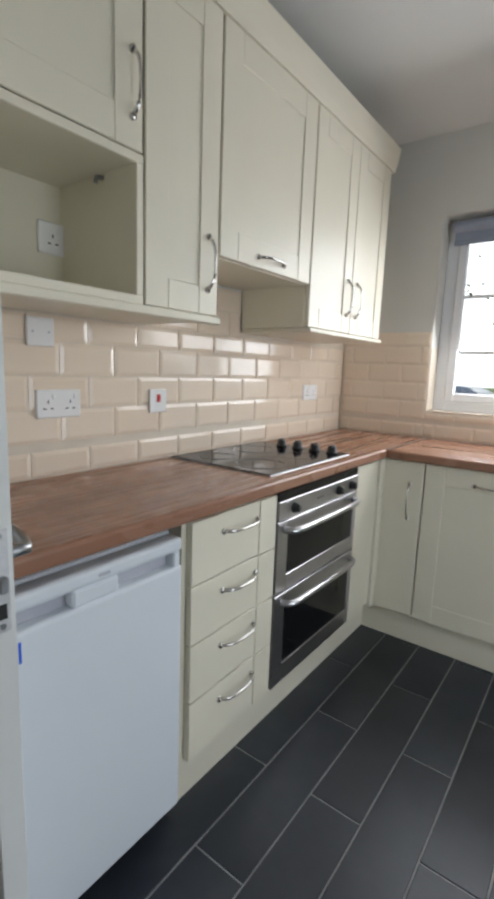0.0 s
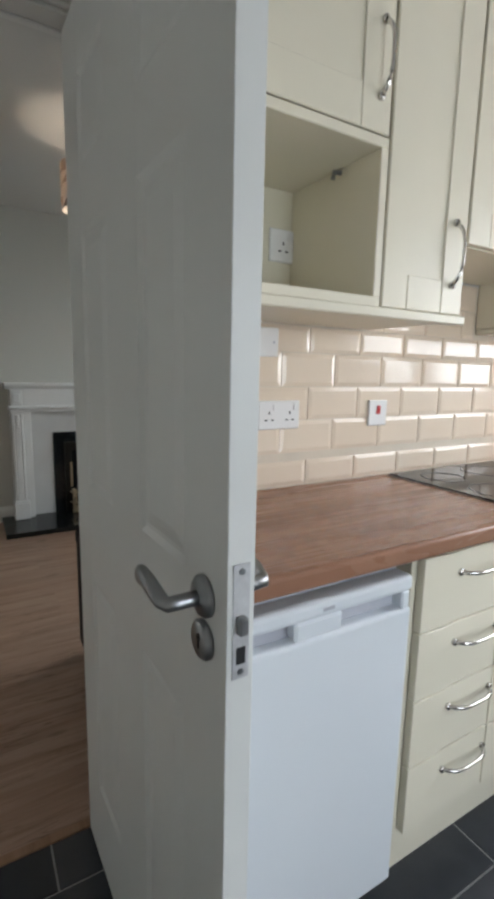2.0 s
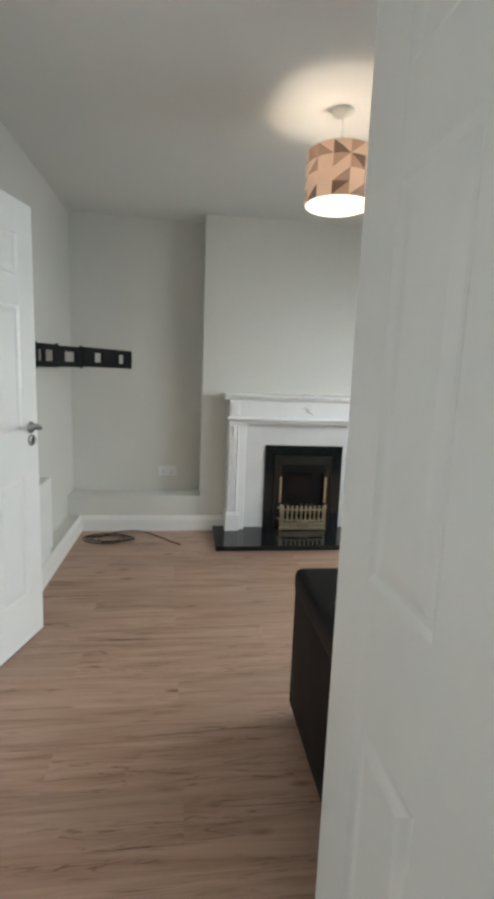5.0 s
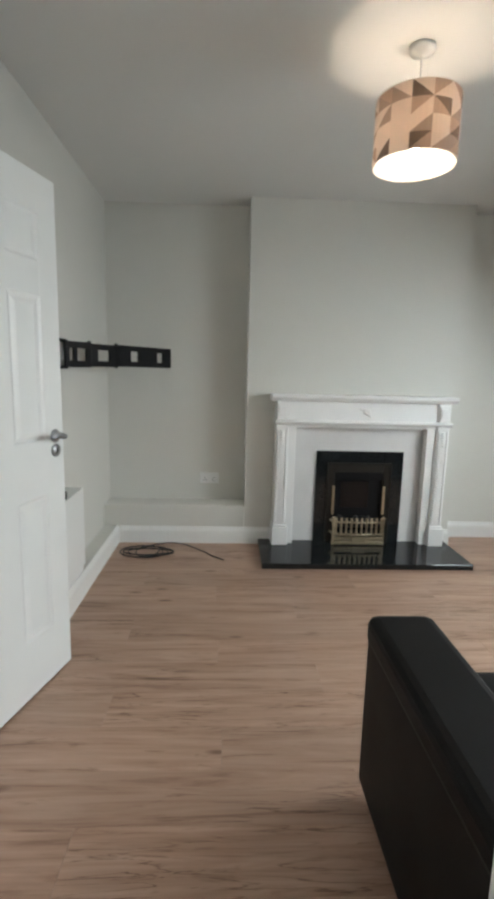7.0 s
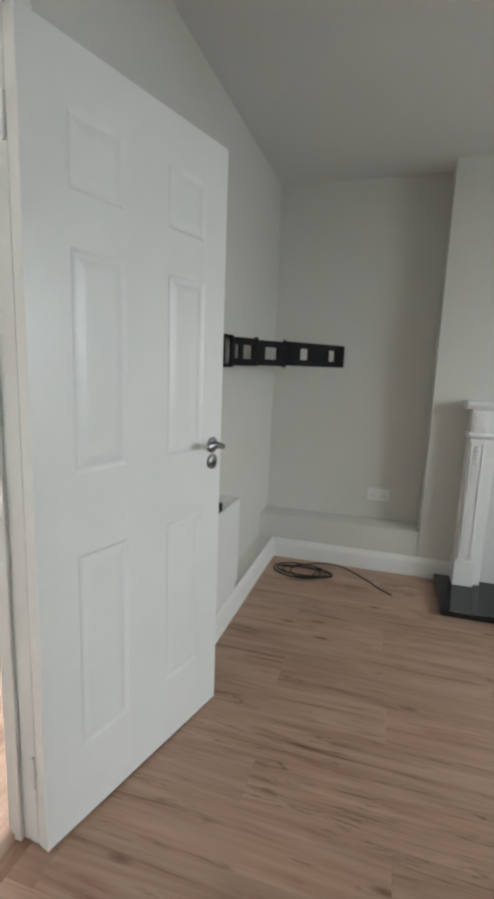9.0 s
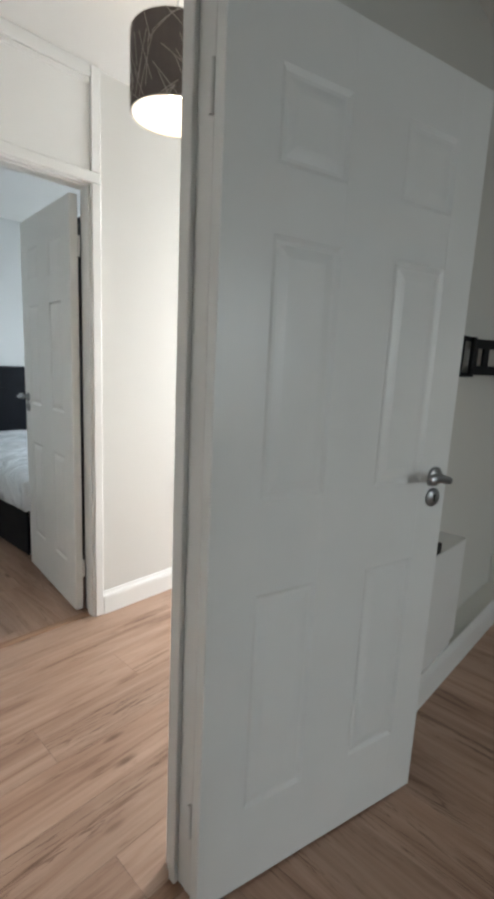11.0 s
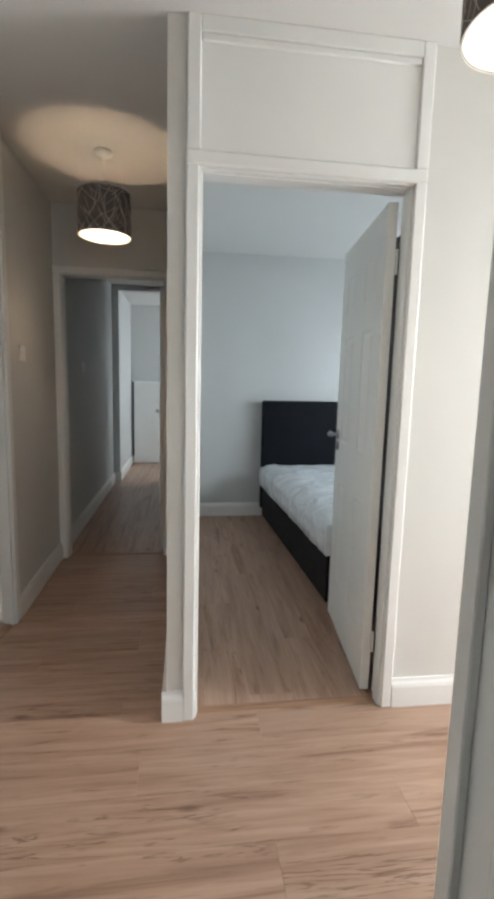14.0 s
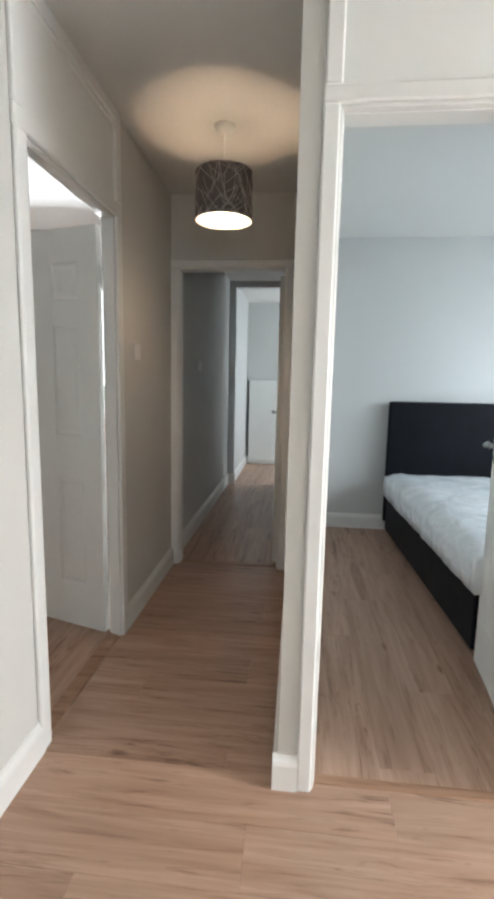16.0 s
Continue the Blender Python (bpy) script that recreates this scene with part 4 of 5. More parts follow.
ni = thing("open_niche_unit", -1.03, 0.42, 1.41, label="cream open microwave niche with a socket inside", category="wall cabinet")
part("bottom_board", bx(KX + 0.008, UX, 0.165, 0.672, 1.41, 1.432, bev=0.002), cream, ni)
part("top_board", bx(KX + 0.008, UX, 0.165, 0.672, 1.735, 1.756, bev=0.002), cream, ni)
part("side_board", bx(KX + 0.008, UX, 0.650, 0.672, 1.432, 1.735, bev=0.002), cream, ni)
part("side_board", bx(KX + 0.008, UX, 0.165, 0.187, 1.432, 1.735, bev=0.002), cream, ni)
part("back_board", bx(KX + 0.008, KX + 0.014, 0.187, 0.650, 1.432, 1.735), cream_inner, ni)
part("hook", tube(nb(), [(-1.0, 0.65, 1.725), (-1.0, 0.632, 1.722), (-1.0, 0.628, 1.708)], 0.006, 8), satin, ni, "small metal catch")

u2 = wall_unit(0.676, 0.955, 1.411, 2.215, "cream tall wall cabinet with a chrome handle")
d = shaker(u2, "y", UX, 1, 0.678, 0.953, 1.412, 2.213, st=0.078)
bow("handle", (UX, 0.908, 1.481), (UX, 0.908, 1.626), (1, 0, 0), d)

u3 = wall_unit(0.959, 1.487, 1.585, 2.215, "cream extractor cabinet with a lift-up door over the hob")
d = shaker(u3, "y", UX, 1, 0.961, 1.485, 1.587, 2.213, st=0.085)
bow("handle", (UX, 1.15, 1.620), (UX, 1.30, 1.620), (1, 0, 0), d)

u4 = wall_unit(1.491, 2.20, 1.43, 2.215, "cream double-door wall cabinet beside the window")
d = shaker(u4, "y", UX, 1, 1.493, 1.853, 1.432, 2.213, st=0.078)
bow("handle", (UX, 1.808, 1.508), (UX, 1.808, 1.65), (1, 0, 0), d)
d = shaker(u4, "y", UX, 1, 1.857, 2.198, 1.432, 2.213, st=0.078)
bow("handle", (UX, 1.90, 1.508), (UX, 1.90, 1.65), (1, 0, 0), d)

co = thing("cornice", -0.86, 1.2, 2.215, label="cream moulded cornice along the wall cabinets", category="cornice")
part("front_length", extrude(nb(), [(-0.33, 2.2155), (0.004, 2.2155), (0.006, 2.228), (0.014, 2.25), (0.022, 2.290), (0.026, 2.317), (-0.33, 2.317)], (UX, 0.165), (UX, 2.23), (1, 0)), cream, co)
pe = thing("pelmet", -0.88, 0.8, 1.405, label="cream light pelmet under the wall cabinets", category="pelmet")
part("length", bx(UX - 0.01, UX + 0.013, 0.165, 0.957, 1.387, 1.409, bev=0.003), cream, pe)
part("underside_board", bx(KX + 0.01, UX - 0.011, 0.165, 0.957, 1.397, 1.409), cream, pe)
pe2 = thing("pelmet", -0.88, 1.8, 1.41, label="cream light pelmet under the wall cabinets", category="pelmet")
part("length", bx(KX + 0.01, UX + 0.012, 1.491, 2.205, 1.412, 1.4285, bev=0.003), cream, pe2)


def socket(y0, y1, z0, z1, label, gangs=2, kind="socket", x=None):
    x = KX + 0.0085 if x is None else x
    s = thing("wall_socket" if kind == "socket" else "wall_switch", x, (y0 + y1) / 2, z0, label=label, category=kind)
    part("plate", bx(x, x + 0.009, y0, y1, z0, z1, bev=0.003), socket_white, s)
    zc = (z0 + z1) / 2
    w = (y1 - y0) / max(1, gangs)
    for g in range(gangs):
        yc = y0 + w * (g + 0.5)
        if kind == "socket":
            for dy, dz, hw, hh in ((0, 0.006, 0.002, 0.0045), (-0.011, -0.014, 0.0045, 0.002), (0.011, -0.014, 0.0045, 0.002)):
                part("pin_hole", bx(x + 0.008, x + 0.0096, yc + dy - hw, yc + dy + hw, zc + dz - hh, zc + dz + hh), dark_hole, s)
            part("rocker", bx(x + 0.008, x + 0.0115, yc + 0.012, yc + 0.022, zc + 0.014, zc + 0.030, bev=0.001), socket_white, s)
        elif kind == "cooker switch":
            part("rocker", bx(x + 0.008, x + 0.013, yc - 0.008, yc + 0.008, zc - 0.004, zc + 0.024, bev=0.002), red_plastic, s, "red rocker")
        elif kind == "fused switch":
            for dy in (-0.024, 0.024):
                part("screw", bx(x + 0.008, x + 0.0096, yc + dy - 0.003, yc + dy + 0.003, zc - 0.003, zc + 0.003), grey_plastic, s)
        else:
            part("rocker", bx(x + 0.008, x + 0.012, yc - 0.006, yc + 0.006, zc - 0.012, zc + 0.012, bev=0.001), socket_white, s)
    return s


socket(0.557, 0.698, 1.100, 1.182, "white double wall socket on cream tiles")
socket(0.974, 1.055, 1.096, 1.179, "white cooker switch with a red rocker", 1, "cooker switch")
socket(0.536, 0.618, 1.303, 1.382, "white blank switch plate under the cabinets", 1, "fused switch")
socket(2.03, 2.175, 1.110, 1.190, "white double wall socket near the corner")
socket(0.576, 0.661, 1.553, 1.637, "white single wall socket inside the niche", 1, x=KX + 0.014)

# ---- living room ----
fp = thing("fireplace", -4.25, 0.77, 0, label="white carved fireplace surround with black granite hearth", category="fireplace")
MF = -4.20  # front of the legs
YL0, YL1, YR0, YR1 = 0.150, 0.242, 1.306, 1.398
part("hearth", bx(-4.329, -3.835, 0.050, 1.475, 0.001, 0.040, bev=0.004), granite, fp, "polished black granite hearth")
for y0, y1 in ((YL0, YL1), (YR0, YR1)):
    bm = bx(-4.329, MF, y0, y1, 0.04, 1.09, bev=0.003)
    leg = part("leg", bm, fire_white, fp)
    bm = bx(-4.329, MF + 0.022, y0 - 0.010, y1 + 0.014, 0.04, 0.175, bev=0.004)
    box(bm, -4.329, MF + 0.014, y0 - 0.006, y1 + 0.006, 0.175, 0.19, bev=0.004)
    part("plinth_block", bm, fire_white, leg)
    ym = (y0 + y1) / 2
    for o in (-0.030, 0.030):
        part("fluting", bx(MF, MF + 0.010, ym + o - 0.006, ym + o + 0.006, 0.21, 0.90, bev=0.004), fire_white, leg)
    bm = bx(MF, MF + 0.006, ym - 0.02, ym + 0.02, 0.22, 0.89, bev=0.002)
    part("leg_panel", bm, fire_white, leg)
    bm = nb()
    for k, (w, z) in enumerate(((0.012, 0.87), (0.020, 0.855), (0.016, 0.835), (0.010, 0.815), (0.006, 0.79))):
        bmesh.ops.create_uvsphere(bm, u_segments=10, v_segments=6, radius=1, matrix=Matrix.Translation((MF + 0.008, ym, z)) @ Matrix.Diagonal((0.008, w, 0.012, 1)))
    part("carved_drop", bm, fire_white, leg, smooth=True)
    bm = bx(MF, MF + 0.012, y0 + 0.010, y1 - 0.010, 0.965, 1.075, bev=0.003)
    box(bm, MF + 0.008, MF + 0.017, y0 + 0.022, y1 - 0.022, 0.985, 1.055, bev=0.003)
    part("corner_block", bm, fire_white, leg)
bm = bx(-4.329, MF - 0.012, YL1, YR0, 0.905, 1.09, bev=0.003)
fz = part("frieze", bm, fire_white, fp)
part("frieze_bead", extrude(nb(), [(-0.1, 0.925), (0.004, 0.925), (0.020, 0.935), (0.022, 0.947), (0.010, 0.957), (-0.1, 0.957)], (MF, YL0 - 0.012), (MF, YR1 + 0.012), (1, 0)), fire_white, fz)
bm = nb()
for k in range(9):
    a = k * 0.7
    bmesh.ops.create_uvsphere(bm, u_segments=10, v_segments=6, radius=1,
                              matrix=Matrix.Translation((MF - 0.008, 0.795 + 0.034 * math.sin(a) + 0.008 * (k - 4), 1.02 + 0.02 * math.cos(a * 1.3))) @ Matrix.Rotation(a, 4, "X") @ Matrix.Diagonal((0.010, 0.024, 0.009, 1)))
part("carved_motif", bm, fire_white, fz, smooth=True)
bm = extrude(nb(), [(-0.129, 1.09), (0.012, 1.09), (0.020, 1.098), (0.034, 1.112), (0.040, 1.116), (0.040, 1.136), (-0.129, 1.136)], (MF, YL0 - 0.035), (MF, YR1 + 0.035), (1, 0))
part("mantel_shelf", bm, fire_white, fp, "white moulded mantel shelf")
XB = -4.285
for y0, y1, z0 in ((YL1, 0.462, 0.04), (1.108, YR0, 0.04), (0.462, 1.108, 0.728)):
    part("back_panel", bx(-4.329, XB, y0, y1, z0, 0.905), fire_marble, fp, "pale marble back panel")
part("inner_return", bx(XB, MF - 0.018, YL1, YL1 + 0.055, 0.04, 0.905, bev=0.003), fire_white, fp)
part("inner_return", bx(XB, MF - 0.018, YR0 - 0.062, YR0, 0.04, 0.905, bev=0.003), fire_white, fp)
bm = nb()
box(bm, XB - 0.03, XB + 0.012, 0.462, 0.552, 0.04, 0.728, bev=0.002)
box(bm, XB - 0.03, XB + 0.012, 1.018, 1.108, 0.04, 0.728, bev=0.002)
box(bm, XB - 0.03, XB + 0.012, 0.552, 1.018, 0.640, 0.728, bev=0.002)
part("granite_slip", bm, granite, fp, "polished black granite slips")
bm = nb()
XC = XB + 0.02
box(bm, XB - 0.02, XC, 0.545, 0.605, 0.04, 0.645, bev=0.006)
box(bm, XB - 0.02, XC, 0.965, 1.025, 0.04, 0.645, bev=0.006)
box(bm, XB - 0.02, XC, 0.600, 0.970, 0.570, 0.645, bev=0.006)
box(bm, XC - 0.004, XC + 0.008, 0.548, 0.558, 0.04, 0.642, bev=0.002)
box(bm, XC - 0.004, XC + 0.008, 1.012, 1.022, 0.04, 0.642, bev=0.002)
box(bm, XC - 0.004, XC + 0.008, 0.548, 1.022, 0.632, 0.642, bev=0.002)
gf = thing("gas_fire", -4.24, 0.785, 0.04, label="brass and black coal-effect fire in the hearth", category="fire")
part("brass_frame", bm, bronze, gf, "dull brass frame")
for y0, y1 in ((0.588, 0.606), (0.964, 0.982)):
    part("brass_column", bx(XC - 0.002, XC + 0.010, y0, y1, 0.255, 0.47, bev=0.004, seg=2), brass, gf, "polished brass side strip")
part("firebox", bx(-4.325, XB - 0.005, 0.60, 0.97, 0.041, 0.575), black_metal, gf, "dark firebox")
part("canopy", bx(XB - 0.012, XC - 0.004, 0.605, 0.965, 0.515, 0.572, bev=0.003), black_metal, gf)
part("fire_glass", bx(XB - 0.006, XB - 0.002, 0.655, 0.865, 0.30, 0.50), black_glass, gf)
rng = random.Random(5)
bm = nb()
for k in range(26):
    bmesh.ops.create_icosphere(bm, subdivisions=1, radius=1, matrix=Matrix.Translation((XB + rng.uniform(-0.005, 0.045), 0.63 + rng.random() * 0.31, 0.165 + rng.random() * 0.07)) @ Euler((rng.random() * 3, rng.random() * 3, 0)).to_matrix().to_4x4() @ Matrix.Diagonal((rng.uniform(0.018, 0.03), rng.uniform(0.02, 0.034), rng.uniform(0.016, 0.026), 1)))
part("coals", bm, coal, gf, "black ceramic coals")
part("coal_tray", bx(XB - 0.005, XB + 0.065, 0.615, 0.955, 0.115, 0.170, bev=0.004), black_metal, gf)
fx = XB + 0.082
fret = part("fret", tube(nb(), [(XB + 0.02, 0.585, 0.212), (fx, 0.60, 0.212), (fx + 0.012, 0.785, 0.212), (fx, 0.97, 0.212), (XB + 0.02, 0.985, 0.212)], 0.007, 8), brass, gf, "brass fire fret", smooth=True)
part("lower_rail", tube(nb(), [(XB + 0.02, 0.585, 0.122), (fx, 0.60, 0.122), (fx + 0.012, 0.785, 0.122), (fx, 0.97, 0.122), (XB + 0.02, 0.985, 0.122)], 0.007, 8), brass, fret, smooth=True)
for k in range(10):
    yy = 0.617 + k * 0.0373
    xx = fx + 0.012 * math.sin(math.pi * (yy - 0.60) / 0.37)
    part("spindle", lathe(nb(), [(0.004, 0.155), (0.006, 0.17), (0.010, 0.185), (0.005, 0.205), (0.009, 0.23), (0.005, 0.25), (0.008, 0.268), (0.010, 0.277), (0.006, 0.288)], (xx, yy, -0.043), 10), brass, fret, smooth=True)
bm = nb()
box(bm, fx - 0.03, fx + 0.016, 0.60, 0.97, 0.043, 0.066, bev=0.006)
box(bm, fx - 0.03, fx + 0.006, 0.60, 0.97, 0.074, 0.098, bev=0.004)
box(bm, fx - 0.03, fx + 0.012, 0.735, 0.84, 0.062, 0.104, bev=0.004)
for yy in (0.60, 0.97):
    lathe(bm, [(0.012, 0.041), (0.014, 0.05), (0.008, 0.07), (0.011, 0.12), (0.007, 0.15), (0.010, 0.21), (0.013, 0.226), (0.013, 0.242), (0.006, 0.252)], (fx - 0.008, yy, 0), 10)
part("ash_front", bm, brass, fret, "polished brass ash pan front")

# wall bracket for a television
tb = thing("television_bracket", -3.4, SY, 1.27, label="empty black articulated television bracket on the wall", category="wall bracket")
bm = nb()
for z0, z1 in ((1.275, 1.292), (1.418, 1.435)):
    box(bm, -3.60, -3.44, SY, SY + 0.016, z0, z1, bev=0.002)
for x0 in (-3.60, -3.47):
    box(bm, x0, x0 + 0.03, SY, SY + 0.016, 1.275, 1.435, bev=0.002)
part("wall_plate", bm, black_metal, tb)


def arm(p0, p1, z0, z1, holes):
    """A flat pressed-steel arm between two pivots with windows cut in it."""
    p0, p1 = Vector((*p0, 0)), Vector((*p1, 0))
    L = (p1 - p0).length
    bm = nb()
    cuts = [0.0] + [v for h in holes for v in h] + [L]
    h = z1 - z0
    box(bm, 0, L, -0.008, 0.008, z0, z0 + h * 0.26, bev=0.002)
    box(bm, 0, L, -0.008, 0.008, z1 - h * 0.26, z1, bev=0.002)
    for s, e in zip(cuts[::2], cuts[1::2]):
        box(bm, s, e, -0.007, 0.007, z0 + h * 0.25, z1 - h * 0.25)
    a = math.atan2(p1.y - p0.y, p1.x - p0.x)
    bm.transform(Matrix.Translation((p0.x, p0.y, 0)) @ Matrix.Rotation(a, 4, "Z"))
    return bm


part("inner_arm", arm((-3.52, SY + 0.03), (-3.665, -0.985), 1.285, 1.425, [(0.02, 0.05), (0.075, 0.14)]), black_metal, tb)
part("middle_arm", arm((-3.665, -0.985), (-3.84, -0.875), 1.29, 1.42, [(0.06, 0.15)]), black_metal, tb)
for p in ((-3.52, SY + 0.03), (-3.665, -0.985), (-3.84, -0.875)):
    part("pivot", cyl(nb(), (*p, 1.284), (*p, 1.432), 0.011, n=14), black_metal, tb)
part("screen_plate", arm((-3.85, -0.862), (-4.26, -0.60), 1.295, 1.425, [(0.10, 0.17), (0.345, 0.405)]), black_metal, tb)

# coiled cable on the floor
cb = thing("coiled_cable", -4.1, -0.7, 0, label="loose coil of thin black cable on the floor", category="cable")
pts = []
for i in range(150):
    u = i / 149
    a = u * 6 * math.pi * 1.55
    rx = 0.115 + 0.05 * math.sin(a * 0.31 + 1) - 0.02 * u
    pts.append((-4.12 + 0.085 * math.cos(a) * (1 + 0.35 * math.sin(a * 0.23)) + 0.02 * u, -0.765 + rx * math.sin(a) * 1.25 + 0.04 * u, 0.004 + 0.010 * u + 0.003 * math.sin(a * 2.3)))
last = pts[-1]
for i in range(1, 40):
    u = i / 39
    pts.append((last[0] + (-4.10 - last[0]) * u - 0.14 * math.sin(u * 4.2), last[1] + (-0.20 - last[1]) * u, 0.014 * (1 - u) + 0.005 + 0.025 * max(0, math.sin(u * 9) * (0.3 if 0.55 < u < 0.8 else 0.0))))
part("cable_loop", tube(nb(), pts, 0.0042, 6), cable_black, cb, smooth=True)

# alcove socket
so = thing("wall_socket", -4.53, -0.33, 0.42, label="white double wall socket in the alcove", category="socket")
part("plate", bx(-4.53, -4.521, -0.40, -0.255, 0.415, 0.500, bev=0.003), socket_white, so)
for yc in (-0.363, -0.292):
    for dy, dz in ((0, 0.006), (-0.011, -0.014), (0.011, -0.014)):
        part("pin_hole", bx(-4.5215, -4.5205, yc + dy - 0.003, yc + dy + 0.003, 0.455 + dz - 0.003, 0.455 + dz + 0.003), dark_hole, so)
    part("rocker", bx(-4.522, -4.518, yc + 0.010, yc + 0.020, 0.468, 0.484, bev=0.001), socket_white, so)

# sofa
sf = thing("sofa", -1.72, 1.165, 0, label="black leather two-seat sofa with square padded arms", category="sofa")
part("base", bx(-2.075, -1.32, 0.265, 2.025, 0.06, 0.27, bev=0.02, seg=2), leather, sf)
for y0, y1 in ((0.230, 0.420), (1.870, 2.060)):
    bm = bx(-2.145, -1.31, y0, y1, 0.045, 0.582, bev=0.022, seg=3)
    am = part("arm", bm, leather, sf)
    bm = bx(-2.151, -1.31, y0 - 0.004, y1 + 0.004, 0.50, 0.593, bev=0.03, seg=3)
    part("arm_pad", bm, leather, am)
    part("piping", tube(nb(), [(-2.148, y0 + 0.012, 0.06), (-2.148, y0 + 0.012, 0.49), (-2.148, y1 - 0.012, 0.49), (-2.148, y1 - 0.012, 0.06)], 0.004, 6), leather, am)
for y0, y1 in ((0.425, 1.142), (1.148, 1.865)):
    part("seat_cushion", bx(-2.115, -1.52, y0, y1, 0.265, 0.44, bev=0.035, seg=3), leather, sf)
    part("back_cushion", bx(-1.60, -1.38, y0, y1, 0.43, 0.80, bev=0.05, seg=3), leather, sf)
part("backrest", bx(-1.42, -1.30, 0.420, 1.870, 0.06, 0.74, bev=0.025, seg=2), leather, sf)
for yy in (0.295, 1.995):
    for xx in (-2.075, -1.38):
        part("foot", cyl(nb(), (xx, yy, 0), (xx, yy, 0.05), 0.022, 0.026, n=12), black_plastic, sf)

# pendant lamps


def pendant(name, x, y, z0, z1, r, label, tones=None):
    p = thing(name, x, y, TOP, label=label, category="pendant lamp")
    part("ceiling_rose", lathe(nb(), [(0.047, 0), (0.047, -0.008), (0.040, -0.020), (0.014, -0.032), (0.006, -0.034)], (x, y, TOP), 28), gloss_white, p, smooth=True)
    part("cord", tube(nb(), [(x, y, TOP - 0.03), (x, y, (TOP + z1) / 2), (x, y, z1 - 0.03)], 0.003, 8), socket_white, p)
    part("lamp_holder", lathe(nb(), [(0.010, 0.0), (0.018, -0.01), (0.020, -0.05), (0.015, -0.055)], (x, y, z1 - 0.02), 18), socket_white, p, smooth=True)
    bulb = lathe(nb(), [(0.012, 0.0), (0.014, -0.012), (0.026, -0.04), (0.030, -0.06), (0.024, -0.08), (0.008, -0.089)], (x, y, z1 - 0.074), 20)
    b = part("bulb", bulb, bulb_glow, p, "lit warm bulb", smooth=True)
    b.visible_shadow = False
    if tones:
        bm = nb()
        n, rows, cuts = 13, 4, 4
        rg, last = random.Random(11), 0
        for i in range(rows):
            for j in range(n):
                rise = rg.random() < 0.5
                pair = []
                for k in range(2):
                    tone = last
                    while tone == last:
                        tone = rg.choices(range(5), (5, 3, 1.6, 4.5, 0.9))[0]
                    pair.append(tone)
                    last = tone
                for k in range(cuts):
                    u0, u1 = k / cuts, (k + 1) / cuts
                    d0, d1 = (u0, u1) if rise else (1 - u0, 1 - u1)
                    for m0, poly in ((pair[0], [(u0, 0), (u1, 0), (u1, d1), (u0, d0)]), (pair[1], [(u0, d0), (u1, d1), (u1, 1), (u0, 1)])):
                        poly = [q for a, q in enumerate(poly) if q != poly[a - 1]]
                        f = bm.faces.new([bm.verts.new((x + r * math.cos(2 * math.pi * (j + q[0]) / n), y + r * math.sin(2 * math.pi * (j + q[0]) / n), z0 + (z1 - z0) * (i + q[1]) / rows)) for q in poly])
                        f.material_index = m0
        bmesh.ops.remove_doubles(bm, verts=bm.verts, dist=1e-5)
        bmesh.ops.recalc_face_normals(bm, faces=bm.faces)
        part("shade", bm, tones, p, "blush and copper geometric patchwork shade")
    else:
        prof = [(r, z0 - TOP), (r, z1 - TOP), (r - 0.002, z1 - TOP), (r - 0.002, z0 - TOP)]
        part("shade", lathe(nb(), prof, (x, y, TOP), 40, closed=True), line_shade, p, "charcoal drum shade with pale crossing lines", smooth=False)
        rl = random.Random(7)
        bm = nb()
        for k in range(150):
            a0, t0 = rl.random() * 6.283, rl.random()
            da, dt = rl.uniform(-0.75, 0.75), rl.choice((-1, 1)) * rl.uniform(0.25, 0.8)
            t1 = min(1, max(0, t0 + dt))
            tube(bm, [(x + (r + 0.0004) * math.cos(a0 + da * u / 6), y + (r + 0.0004) * math.sin(a0 + da * u / 6), z0 + (z1 - z0) * (t0 + (t1 - t0) * u / 6)) for u in range(7)], 0.0013, 4)
        tagged(part("line_pattern", bm, shade_line, p, "thin pale crossing lines"), kind="stuff")
    prof = [(r - 0.004, z0 - TOP + 0.001), (r - 0.004, z1 - TOP - 0.001), (r - 0.0055, z1 - TOP - 0.001), (r - 0.0055, z0 - TOP + 0.001)]
    if tones:
        part("shade_liner", lathe(nb(), prof, (x, y, TOP), 40, closed=True), warm_liner, p, "white shade liner")
    else:
        part("shade_liner", lathe(nb(), prof, (x, y, TOP), 40, closed=True), shade_liner, p, "white shade liner")
    for z in (z0, z1):
        ring = [(x + (r - 0.001) * math.cos(2 * math.pi * j / 40), y + (r - 0.001) * math.sin(2 * math.pi * j / 40), z) for j in range(41)]
        part("shade_ring", tube(nb(), ring, 0.0018, 6), shade_liner, p)
    bm = nb()
    for k in range(3):
        a = 2 * math.pi * k / 3
        tube(bm, [(x + 0.018 * math.cos(a), y + 0.018 * math.sin(a), z1 - 0.035), (x + (r - 0.003) * math.cos(a), y + (r - 0.003) * math.sin(a), z1 - 0.004)], 0.0018, 6)
    part("spider", bm, socket_white, p)
    return p


